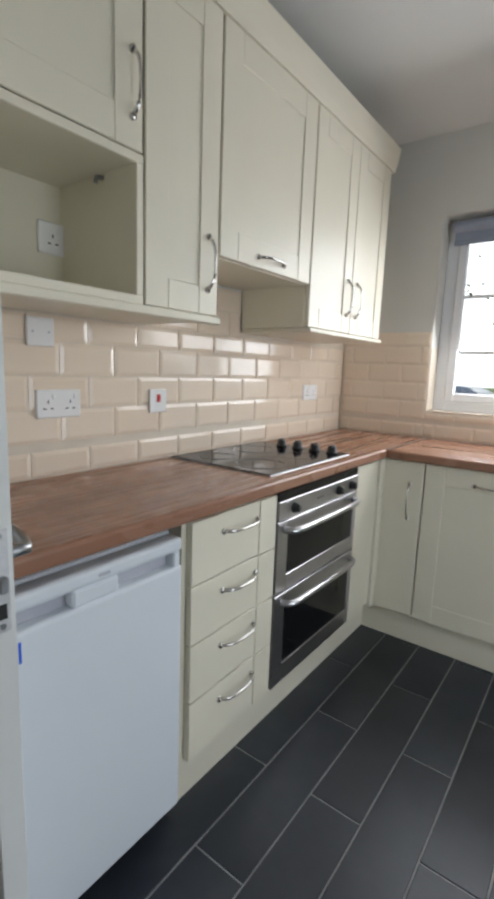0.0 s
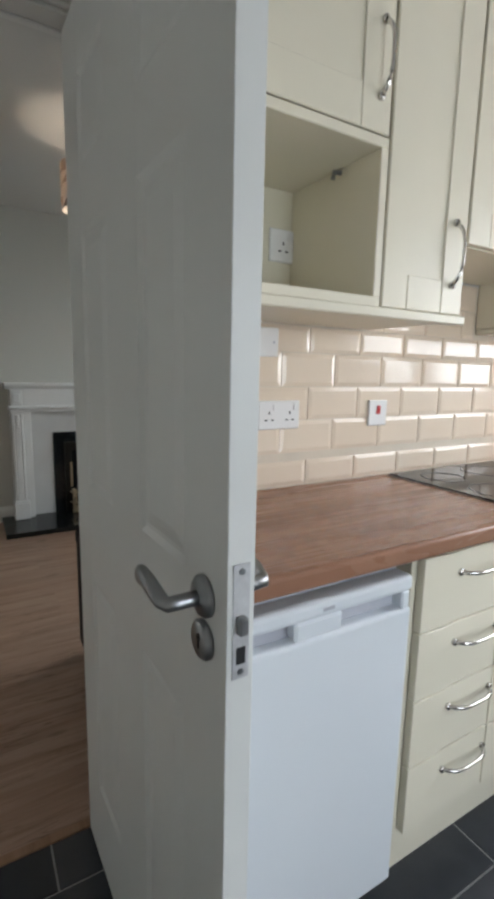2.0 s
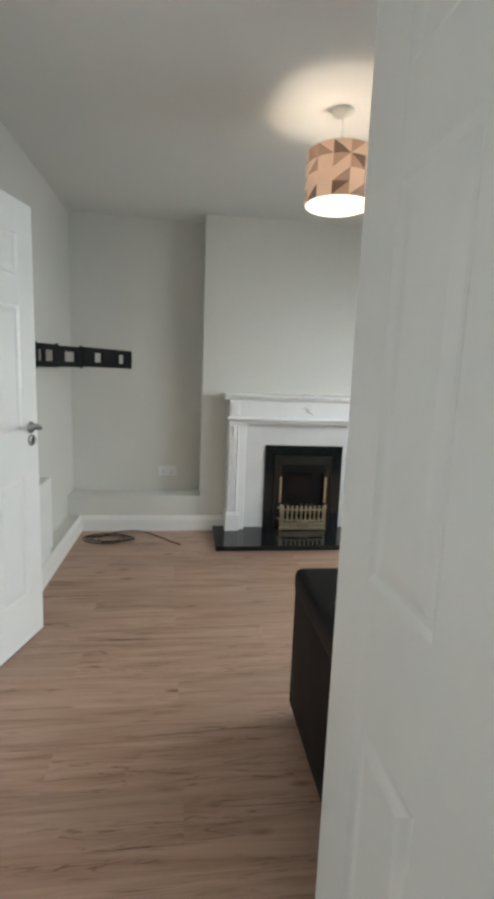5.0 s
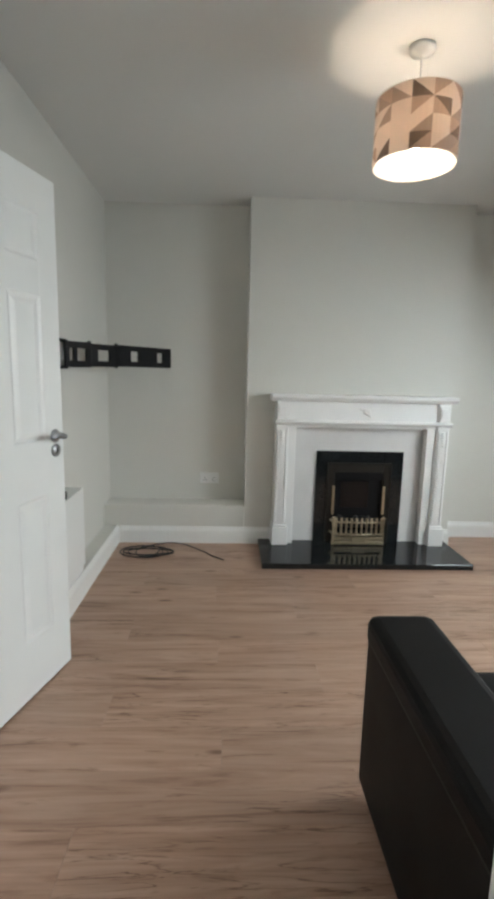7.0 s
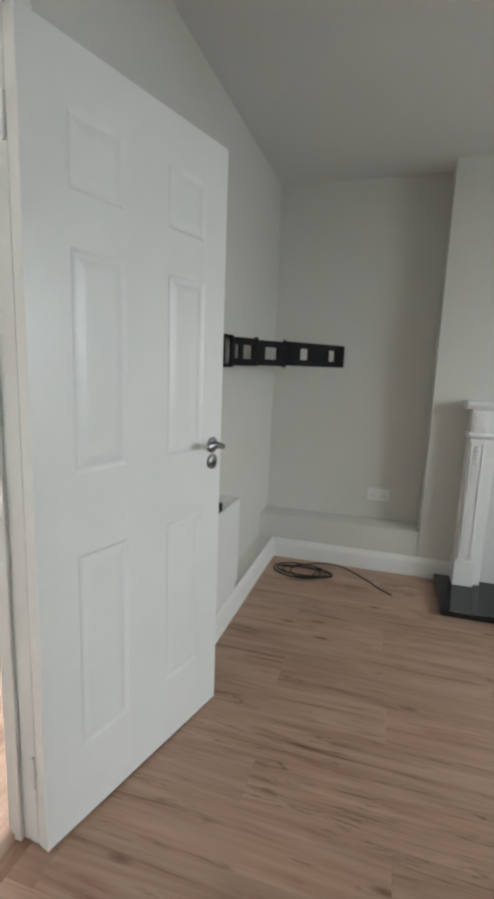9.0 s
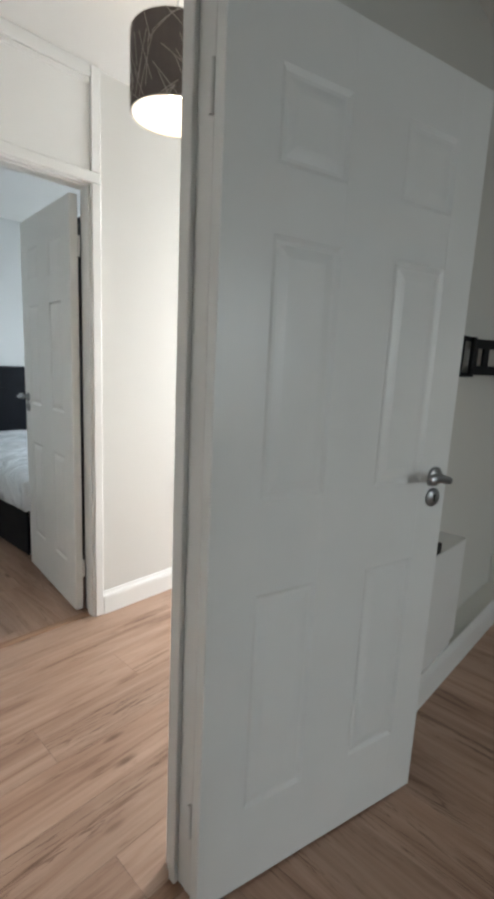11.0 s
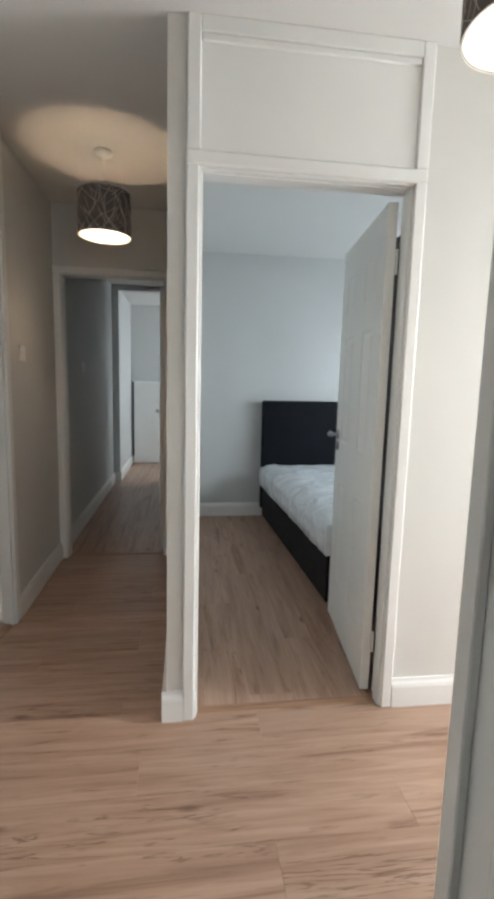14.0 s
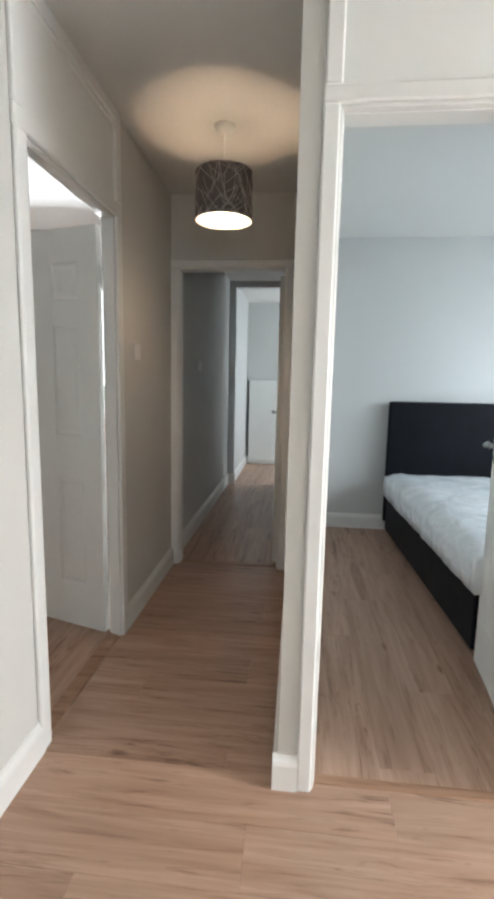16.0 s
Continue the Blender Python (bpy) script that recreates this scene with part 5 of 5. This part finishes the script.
pendant("pendant_lamp", -2.780, 0.493, 2.060, 2.280, 0.152, "lit pendant lamp with a geometric copper and blush shade", shade_tones)
pendant("pendant_lamp", -2.555, -1.73, 2.04, 2.262, 0.140, "lit hall pendant lamp with a charcoal line-pattern shade")
pendant("pendant_lamp", -1.418, -3.42, 2.042, 2.258, 0.135, "lit corridor pendant lamp with a charcoal line-pattern shade")

# ---- hall, corridor and rooms beyond ----
sw = thing("wall_switch", -0.95, -3.51, 1.38, label="white light switch on the corridor wall", category="light switch")
part("plate", bx(-0.959, -0.95, -3.555, -3.47, 1.39, 1.475, bev=0.003), socket_white, sw)
part("rocker", bx(-0.963, -0.958, -3.522, -3.503, 1.417, 1.449, bev=0.001), socket_white, sw)
sw = thing("wall_switch", -0.948, -5.15, 1.38, label="white light switch on the passage wall", category="light switch")
part("plate", bx(-0.957, -0.948, -5.19, -5.105, 1.365, 1.45, bev=0.003), socket_white, sw)
part("rocker", bx(-0.961, -0.956, -5.157, -5.138, 1.392, 1.424, bev=0.001), socket_white, sw)

lc = thing("low_cupboard", -1.3, -8.42, 0, label="low white cupboard at the end of the passage", category="cupboard")
part("body", bx(-1.56, -1.055, -8.44, -8.40, 0, 1.30, bev=0.003), gloss_white, lc)
part("door", bx(-1.555, -1.06, -8.40, -8.38, 0.02, 1.29, bev=0.003), door_white, lc)
# near-black strip stands for the shade in the gap beside the cupboard
part("side_gap", bx(-1.055, -1.035, -8.44, -8.40, 0.12, 1.29), dark_hole, lc)

# bed
bd = thing("bed", -3.3, -5.2, 0, label="black leather double bed with plastic-wrapped mattress", category="bed")
BX0, BX1, BY0, BY1 = -3.95, -2.59, -5.20, -3.295
hb = part("headboard", bx(BX0 - 0.02, BX1 + 0.015, -5.268, -5.205, 0.10, 1.145, bev=0.018, seg=3), bed_leather, bd, "plain padded black headboard")
part("headboard_seam", bx(BX0 - 0.015, BX1 + 0.010, -5.2055, -5.203, 0.94, 0.946), bed_leather, hb)
part("divan_base", bx(BX0, BX1, BY0, BY1, 0.035, 0.335, bev=0.012, seg=2), bed_leather, bd)
for xx in (BX0 + 0.1, BX1 - 0.1):
    for yy in (BY0 + 0.15, BY1 - 0.12):
        part("castor", cyl(nb(), (xx, yy, 0), (xx, yy, 0.036), 0.025, n=12), black_plastic, bd)
mt = thing("mattress", -3.3, -5.2, 0.335, label="new white mattress wrapped in clear crinkled plastic", category="mattress")
bm = nb()
nx, ny = 26, 34
verts = {}
for i in range(nx + 1):
    for j in range(ny + 1):
        u, v = i / nx, j / ny
        x, y = BX0 - 0.01 + (BX1 - BX0 + 0.035) * u, BY0 + (BY1 - BY0 + 0.05) * v
        e = min(u, 1 - u, v * 1.2, (1 - v) * 1.2)
        z = 0.556 - 0.05 * math.exp(-e * 22) + 0.012 * noise.noise(Vector((x * 5, y * 5, 0))) + 0.010 * noise.noise(Vector((x * 14, y * 9, 3)))
        verts[i, j] = bm.verts.new((x, y, z))
for i in range(nx):
    for j in range(ny):
        bm.faces.new((verts[i, j], verts[i + 1, j], verts[i + 1, j + 1], verts[i, j + 1]))
edge = [verts[i, 0] for i in range(nx)] + [verts[nx, j] for j in range(ny)] + [verts[i, ny] for i in range(nx, 0, -1)] + [verts[0, j] for j in range(ny, 0, -1)]
prev = edge
for k, z in enumerate((0.46, 0.40, 0.345, 0.335)):
    ring = []
    for v in edge:
        o = 0.014 * noise.noise(Vector((v.co.x * 11, v.co.y * 11, z * 18))) + (0.008 if k < 3 else -0.02)
        dx = o if v.co.x > -3.2 else -o
        ring.append(bm.verts.new((v.co.x + dx, v.co.y + (o if v.co.y > -4.2 else 0), z)))
    for j in range(len(edge)):
        bm.faces.new((prev[j], prev[(j + 1) % len(edge)], ring[(j + 1) % len(edge)], ring[j]))
    prev = ring
bm.faces.new(prev)
part("wrapped_body", bm, mattress_wrap, mt, smooth=True)
bm = nb()
for yy in (BY1 + 0.02, BY1 + 0.045):
    tube(bm, [(BX1 - 0.25 + 0.03 * i, yy - 0.004 * (i % 3), 0.375 + 0.012 * math.sin(i * 1.9)) for i in range(9)], [0.012 - 0.004 * (i % 2) for i in range(9)], 6)
part("plastic_fold", bm, mattress_wrap, mt, "loose folds of clear plastic", smooth=True)

for ob in (bd, mt):
    ob.matrix_basis = ob.matrix_basis @ Matrix.Rotation(radians(2.2), 4, "Z")

# unseen black block in wardrobe form, added behind the bedroom door to darken its hinge gap
gap_block = thing("wardrobe", -3.05, -2.9, 0, label="unseen tall black block added behind the bedroom door to darken its hinge gap", category="wardrobe")
part("body", bx(-3.36, -2.80, -3.18, -2.56, 0.04, 1.98, bev=0.004), black_plastic, gap_block)
part("plinth", bx(-3.35, -2.81, -3.15, -2.57, 0.0, 0.04), black_plastic, gap_block)
for s, e in ((-3.358, -3.082), (-3.078, -2.802)):
    wd = part("door", bx(s, e, -3.198, -3.181, 0.06, 1.96, bev=0.002), black_plastic, gap_block)
    part("knob", cyl(nb(), ((s + e) / 2 + (0.10 if s < -3.2 else -0.10), -3.198, 1.0), ((s + e) / 2 + (0.10 if s < -3.2 else -0.10), -3.22, 1.0), 0.012, n=12), satin, wd)

# side room: low wooden chest under the window
ch = thing("wooden_chest", -0.2, -4.65, 0, label="reddish-brown wooden chest under the window", category="chest")
part("body", bx(-0.55, 0.25, -4.88, -4.45, 0.0, 0.93, bev=0.006), brown_wood, ch)
part("top", bx(-0.57, 0.27, -4.89, -4.43, 0.93, 0.955, bev=0.006), brown_wood, ch)
for z in (0.05, 0.35, 0.64):
    dd = part("drawer_front", bx(-0.53, 0.23, -4.45, -4.435, z, z + 0.27, bev=0.004), brown_wood, ch)
    part("knob", cyl(nb(), (-0.15, -4.435, z + 0.14), (-0.15, -4.41, z + 0.14), 0.014, n=12), brass, dd)

# the hall wing lies a little east of the living room's axis
for ob in list(scene.objects):
    if ob.parent is None and ob.type in ("MESH", "EMPTY"):
        at = ob.matrix_basis @ (sum((Vector(c) for c in ob.bound_box), Vector()) / 8 if ob.type == "MESH" else Vector())
        if at.y < -1.191:
            ob.location.x += 0.025

# ---- outdoors ----
setting("ground", bx(-150, 150, -150, 150, -0.5, -0.30), carpet_grass, "mown green lawn around the house", "ground")
setting("road", bx(-60, 60, 5.2, 10.5, -0.299, -0.285), asphalt, "grey asphalt drive outside the kitchen", "road")


def car(x, y, rz, label):
    c = thing("car", x, y, -0.285, rz, label, "car")
    bm = nb()
    prof = [(-2.1, 0.30), (-2.15, 0.62), (-2.0, 0.86), (-1.55, 0.95), (-0.85, 1.38), (-0.2, 1.46), (0.55, 1.40), (1.25, 1.0), (1.95, 0.84), (2.12, 0.62), (2.1, 0.30)]
    rows = []
    for s, k in ((-0.84, 0.86), (-0.80, 1.0), (0.80, 1.0), (0.84, 0.86)):
        rows.append([bm.verts.new((px, s * (0.86 if pz > 1.0 else 1.0), 0.30 + (pz - 0.30) * (k if abs(s) > 0.82 else 1.0))) for px, pz in prof])
    n = len(prof)
    for r0, r1 in zip(rows, rows[1:]):
        for j in range(n):
            bm.faces.new((r0[j], r0[(j + 1) % n], r1[(j + 1) % n], r1[j]))
    bm.faces.new(rows[0])
    bm.faces.new(rows[-1][::-1])
    body = part("body", bm, car_paint, c, local=True)
    for s in (-1, 1):
        for nm, pts in (("side_window", ((-1.3, 0.98), (-0.78, 1.30), (-0.1, 1.36), (-0.1, 0.98))), ("side_window", ((0.0, 0.98), (0.0, 1.36), (0.5, 1.32), (1.05, 0.98)))):
            b = nb()
            f = [b.verts.new((px, s * (0.845 if pz < 1.0 else 0.70), pz)) for px, pz in pts]
            g = [b.verts.new((v.co.x, v.co.y + s * 0.02, v.co.z)) for v in f]
            b.faces.new(f)
            b.faces.new(g[::-1])
            for j in range(4):
                b.faces.new((f[j], f[(j + 1) % 4], g[(j + 1) % 4], g[j]))
            part(nm, b, black_glass, body, local=True)
        for px in (-1.3, 1.3):
            wh = part("wheel", cyl(nb(), (px, s * 0.66, 0.31), (px, s * 0.87, 0.31), 0.31, n=24), rubber, c, local=True)
            part("rim", cyl(nb(), (px, s * 0.86, 0.31), (px, s * 0.885, 0.31), 0.20, 0.18, n=20), satin, wh, local=True)
        part("headlight", bx(-2.12, -1.98, min(s * 0.5, s * 0.78), max(s * 0.5, s * 0.78), 0.62, 0.76, bev=0.02), socket_white, c, local=True)
    return c


car(-2.2, 8.2, 4, "dark blue-grey parked car on the drive")


def tree(x, y, h, label, seed):
    rg = random.Random(seed)
    t = thing("tree", x, y, -0.3, label=label, category="tree")
    bm = nb()
    tube(bm, [(x, y, -0.3), (x + 0.1, y, h * 0.25), (x - 0.05, y + 0.1, h * 0.5)], [0.2, 0.15, 0.1], 10)
    tips = []
    for k in range(14):
        a = rg.random() * 6.28
        z0 = h * (0.28 + 0.22 * rg.random())
        l = h * (0.25 + 0.2 * rg.random())
        p1 = (x + math.cos(a) * l * 0.5, y + math.sin(a) * l * 0.5, z0 + l * 0.5)
        p2 = (x + math.cos(a) * l * 0.8, y + math.sin(a) * l * 0.8, z0 + l * 1.0)
        tube(bm, [(x, y, z0), p1, p2], [0.06, 0.035, 0.012], 6)
        tips += [p1, p2]
    part("trunk", bm, bark, t)
    bm = nb()
    for k in range(1500):
        q = Vector(rg.choice(tips)) + Vector((rg.gauss(0, 0.4), rg.gauss(0, 0.4), rg.gauss(0, 0.35)))
        s = rg.uniform(0.06, 0.13)
        m = Euler((rg.random() * 6, rg.random() * 6, rg.random() * 6)).to_matrix()
        vs = [bm.verts.new(q + m @ Vector(v) * s) for v in ((-1, 0, 0), (0, -0.5, 0.15), (1, 0, 0), (0, 0.5, 0.15))]
        bm.faces.new(vs)
    part("crown", bm, leaf_green, t)
    return t


tree(-6.5, 18, 5.5, "leafy green tree across the drive", 3)
tree(-1.8, 22, 6.0, "leafy green tree across the drive", 8)
tree(0.8, -12, 6.0, "leafy green tree behind the house", 4)

sky_white = _glow("bright_overcast_sky", (0.93, 0.97, 1.0), 5.0)
setting("backdrop_north", bx(-90, 90, 90, 90.5, -0.3, 60), sky_white, "bright white overcast sky", "sky")
setting("backdrop_south", bx(-90, 90, -90.5, -90, -0.3, 60), sky_white, "bright white overcast sky", "sky")

# ---- small pieces of floors and walls ----
CACHE = {}


def piece(name, key, make, material, parent, x, y, z, rot=None):
    k = (key, material.name)
    if k not in CACHE:
        bm = make()
        bmesh.ops.recalc_face_normals(bm, faces=bm.faces)
        CACHE[k] = mesh_of(name, bm, material)
    ob = new(name, CACHE[k])
    ob.parent = parent
    ob.matrix_basis = PLACE.get(parent, Matrix()).inverted() @ (Matrix.Translation((x, y, z)) @ rot if rot is not None else Matrix.Translation((x, y, z)))
    return ob


def slab(w, l, t, bev):
    bm = bmesh.new()
    w2, l2 = w / 2, l / 2
    lo = [bm.verts.new((a * w2, b * l2, -t)) for a, b in ((-1, -1), (1, -1), (1, 1), (-1, 1))]
    mi = [bm.verts.new((a * w2, b * l2, -bev)) for a, b in ((-1, -1), (1, -1), (1, 1), (-1, 1))]
    hi = [bm.verts.new((a * (w2 - bev), b * (l2 - bev), 0)) for a, b in ((-1, -1), (1, -1), (1, 1), (-1, 1))]
    for r0, r1 in ((lo, mi), (mi, hi)):
        for j in range(4):
            bm.faces.new((r0[j], r0[(j + 1) % 4], r1[(j + 1) % 4], r1[j]))
    bm.faces.new(hi)
    return bm


def lay(name, parent, material, x0, x1, y0, y1, along, width, length, gap, bev, stagger, phase=0.0, off=0.0, t=0.012):
    """Lays boards or tiles over a rectangle; rows run along x or y."""
    a0, a1, b0, b1 = (x0, x1, y0, y1) if along == "x" else (y0, y1, x0, x1)
    r = 0
    b = b0 + off - width if off > 0 else b0
    while b < b1 - 1e-4:
        lo, hi = max(b, b0), min(b + width, b1)
        if hi - lo > 0.01:
            a = a0 + (r * stagger + phase) % length - length
            while a < a1 - 1e-4:
                p, q = max(a, a0), min(a + length, a1)
                if q - p > 0.01:
                    w, l = round(hi - lo - gap, 4), round(q - p - gap, 4)
                    cx, cy = (lo + hi) / 2, (p + q) / 2
                    if along == "x":
                        piece(name, (l, w), lambda: slab(l, w, t, bev), material, parent, cy, cx, 0)
                    else:
                        piece(name, (w, l), lambda: slab(w, l, t, bev), material, parent, cx, cy, 0)
                a += length
        b += width
        r += 1


lay("floor_board", FLOORS["floor_living"], laminate_y, -4.53, -1.285, -1.142, NY, "y", 0.192, 1.285, 0.0006, 0.0005, 0.437)
lay("floor_board", FLOORS["floor_hall"], laminate_x, -5.0, -0.95, -2.463, -1.142, "x", 0.192, 1.285, 0.0006, 0.0005, 0.437, phase=0.3)
lay("floor_board", FLOORS["floor_bedroom"], laminate_y, -5.0, -1.877, -5.3, -2.463, "y", 0.192, 1.285, 0.0006, 0.0005, 0.437, phase=0.5)
lay("floor_board", FLOORS["floor_corridor"], laminate_x, -1.777, -0.95, -4.27, -2.463, "x", 0.192, 1.285, 0.0006, 0.0005, 0.437, phase=0.1)
lay("floor_board", FLOORS["floor_corridor"], laminate_y, -1.777, -0.948, -6.95, -4.27, "y", 0.192, 1.285, 0.0006, 0.0005, 0.437, phase=0.1)
lay("floor_board", FLOORS["floor_side_room"], laminate_y, -0.95, 1.5, -4.9, -1.19, "y", 0.192, 1.285, 0.0006, 0.0005, 0.437)
lay("floor_board", FLOORS["floor_end_room"], laminate_y, -3.7, -1.012, -8.46, -6.95, "y", 0.192, 1.285, 0.0006, 0.0005, 0.437)

# slate floor tiles in half bond
TW, TL, XA, YA = 0.1625, 0.67, -0.636, 0.984
for i in range(-4, 14):
    x0, x1 = XA + TW * (i - 1), XA + TW * i
    x0, x1 = max(x0, -1.26), min(x1, 1.5)
    if x1 - x0 < 0.02:
        continue
    y = YA + (TL / 2 if i % 2 else 0.0) - 4 * TL
    while y < NY:
        p, q = max(y, SY), min(y + TL, NY)
        if q - p > 0.02:
            w, l = round(x1 - x0 - 0.005, 4), round(q - p - 0.005, 4)
            piece("floor_tile", (w, l), lambda: slab(w, l, 0.010, 0.0015), slate, FLOORS["floor_kitchen"], (x0 + x1) / 2, (p + q) / 2, 0.0)
        y += TL


def metro_tile(w, h, t=0.0068, bev=0.012):
    """A bevel-edged tile standing in the xz plane, its face towards -y."""
    bm = bmesh.new()
    b = min(bev, w * 0.3, h * 0.3)
    lo = [bm.verts.new((a * w / 2, 0, c * h / 2)) for a, c in ((-1, -1), (1, -1), (1, 1), (-1, 1))]
    mi = [bm.verts.new((a * w / 2, -t * 0.55, c * h / 2)) for a, c in ((-1, -1), (1, -1), (1, 1), (-1, 1))]
    hi = [bm.verts.new((a * (w / 2 - b), -t, c * (h / 2 - b))) for a, c in ((-1, -1), (1, -1), (1, 1), (-1, 1))]
    for r0, r1 in ((lo, mi), (mi, hi)):
        for j in range(4):
            bm.faces.new((r0[j], r0[(j + 1) % 4], r1[(j + 1) % 4], r1[j]))
    bm.faces.new(hi)
    return bm


def tile_field(parent, axis, c, a0, a1, z0, z1, phase, jit, first=0.075, r=0):
    """Brick-bond metro tiles on a wall face; axis y is the west wall, x the north wall."""
    W, Hh, g = 0.195, 0.0975, 0.0028
    rot = Matrix.Rotation(radians(90), 4, "Z") if axis == "y" else None
    z = z0
    while z < z1 - 0.008:
        zt = min(z + (first if z == z0 else Hh), z1)
        a = a0 - W + (phase + (W / 2 if r % 2 else 0)) % W
        while a < a1:
            p, q = max(a, a0), min(a + W, a1)
            if q - p > 0.012:
                w, h = round(q - p - g, 4), round(zt - z - g, 4)
                tilt = Matrix.Rotation(radians(jit.uniform(-0.35, 0.35)), 4, "Z") @ Matrix.Rotation(radians(jit.uniform(-0.35, 0.35)), 4, "X")
                m = (rot @ tilt) if rot is not None else tilt
                x, y = (c, (p + q) / 2) if axis == "y" else ((p + q) / 2, c)
                piece("wall_tile", (w, h), lambda: metro_tile(w, h), metro, parent, x, y, (z + zt) / 2, m)
            a += W
        z += Hh
        r += 1


jit = random.Random(2)
splash_w = setting("splashback_west", bx(KX, KX + 0.003, 0.125, NY - 0.004, 0.926, 1.58), tile_grout, "cream metro tiled splashback over the worktop", "splashback")
tile_field(splash_w, "y", KX + 0.002, 0.125, NY - 0.012, 0.928, 1.3925, 0.025, jit)
tile_field(splash_w, "y", KX + 0.002, 0.96, 1.487, 1.3925, 1.578, 0.165, jit, 0.0975, 5)
splash_n = setting("splashback_north", bx(KX + 0.004, -0.697, NY - 0.003, NY, 0.926, 1.4905), tile_grout, "cream metro tiled splashback beside the window", "splashback")
tile_field(splash_n, "x", NY - 0.002, KX + 0.012, -0.697, 0.928, 1.4905, 0.06, jit)
splash_s = setting("splashback_sill", bx(-0.697, 1.49, NY - 0.003, NY, 0.926, 1.064), tile_grout, "cream metro tiled splashback under the window", "splashback")
tile_field(splash_s, "x", NY - 0.002, -0.697, 1.49, 0.928, 1.064, 0.06, jit)
reveal = setting("window_reveal_tiles", bx(-0.695, -0.692, NY, NY + 0.12, 1.075, 1.41), tile_grout, "cream tiled side of the window reveal", "splashback")
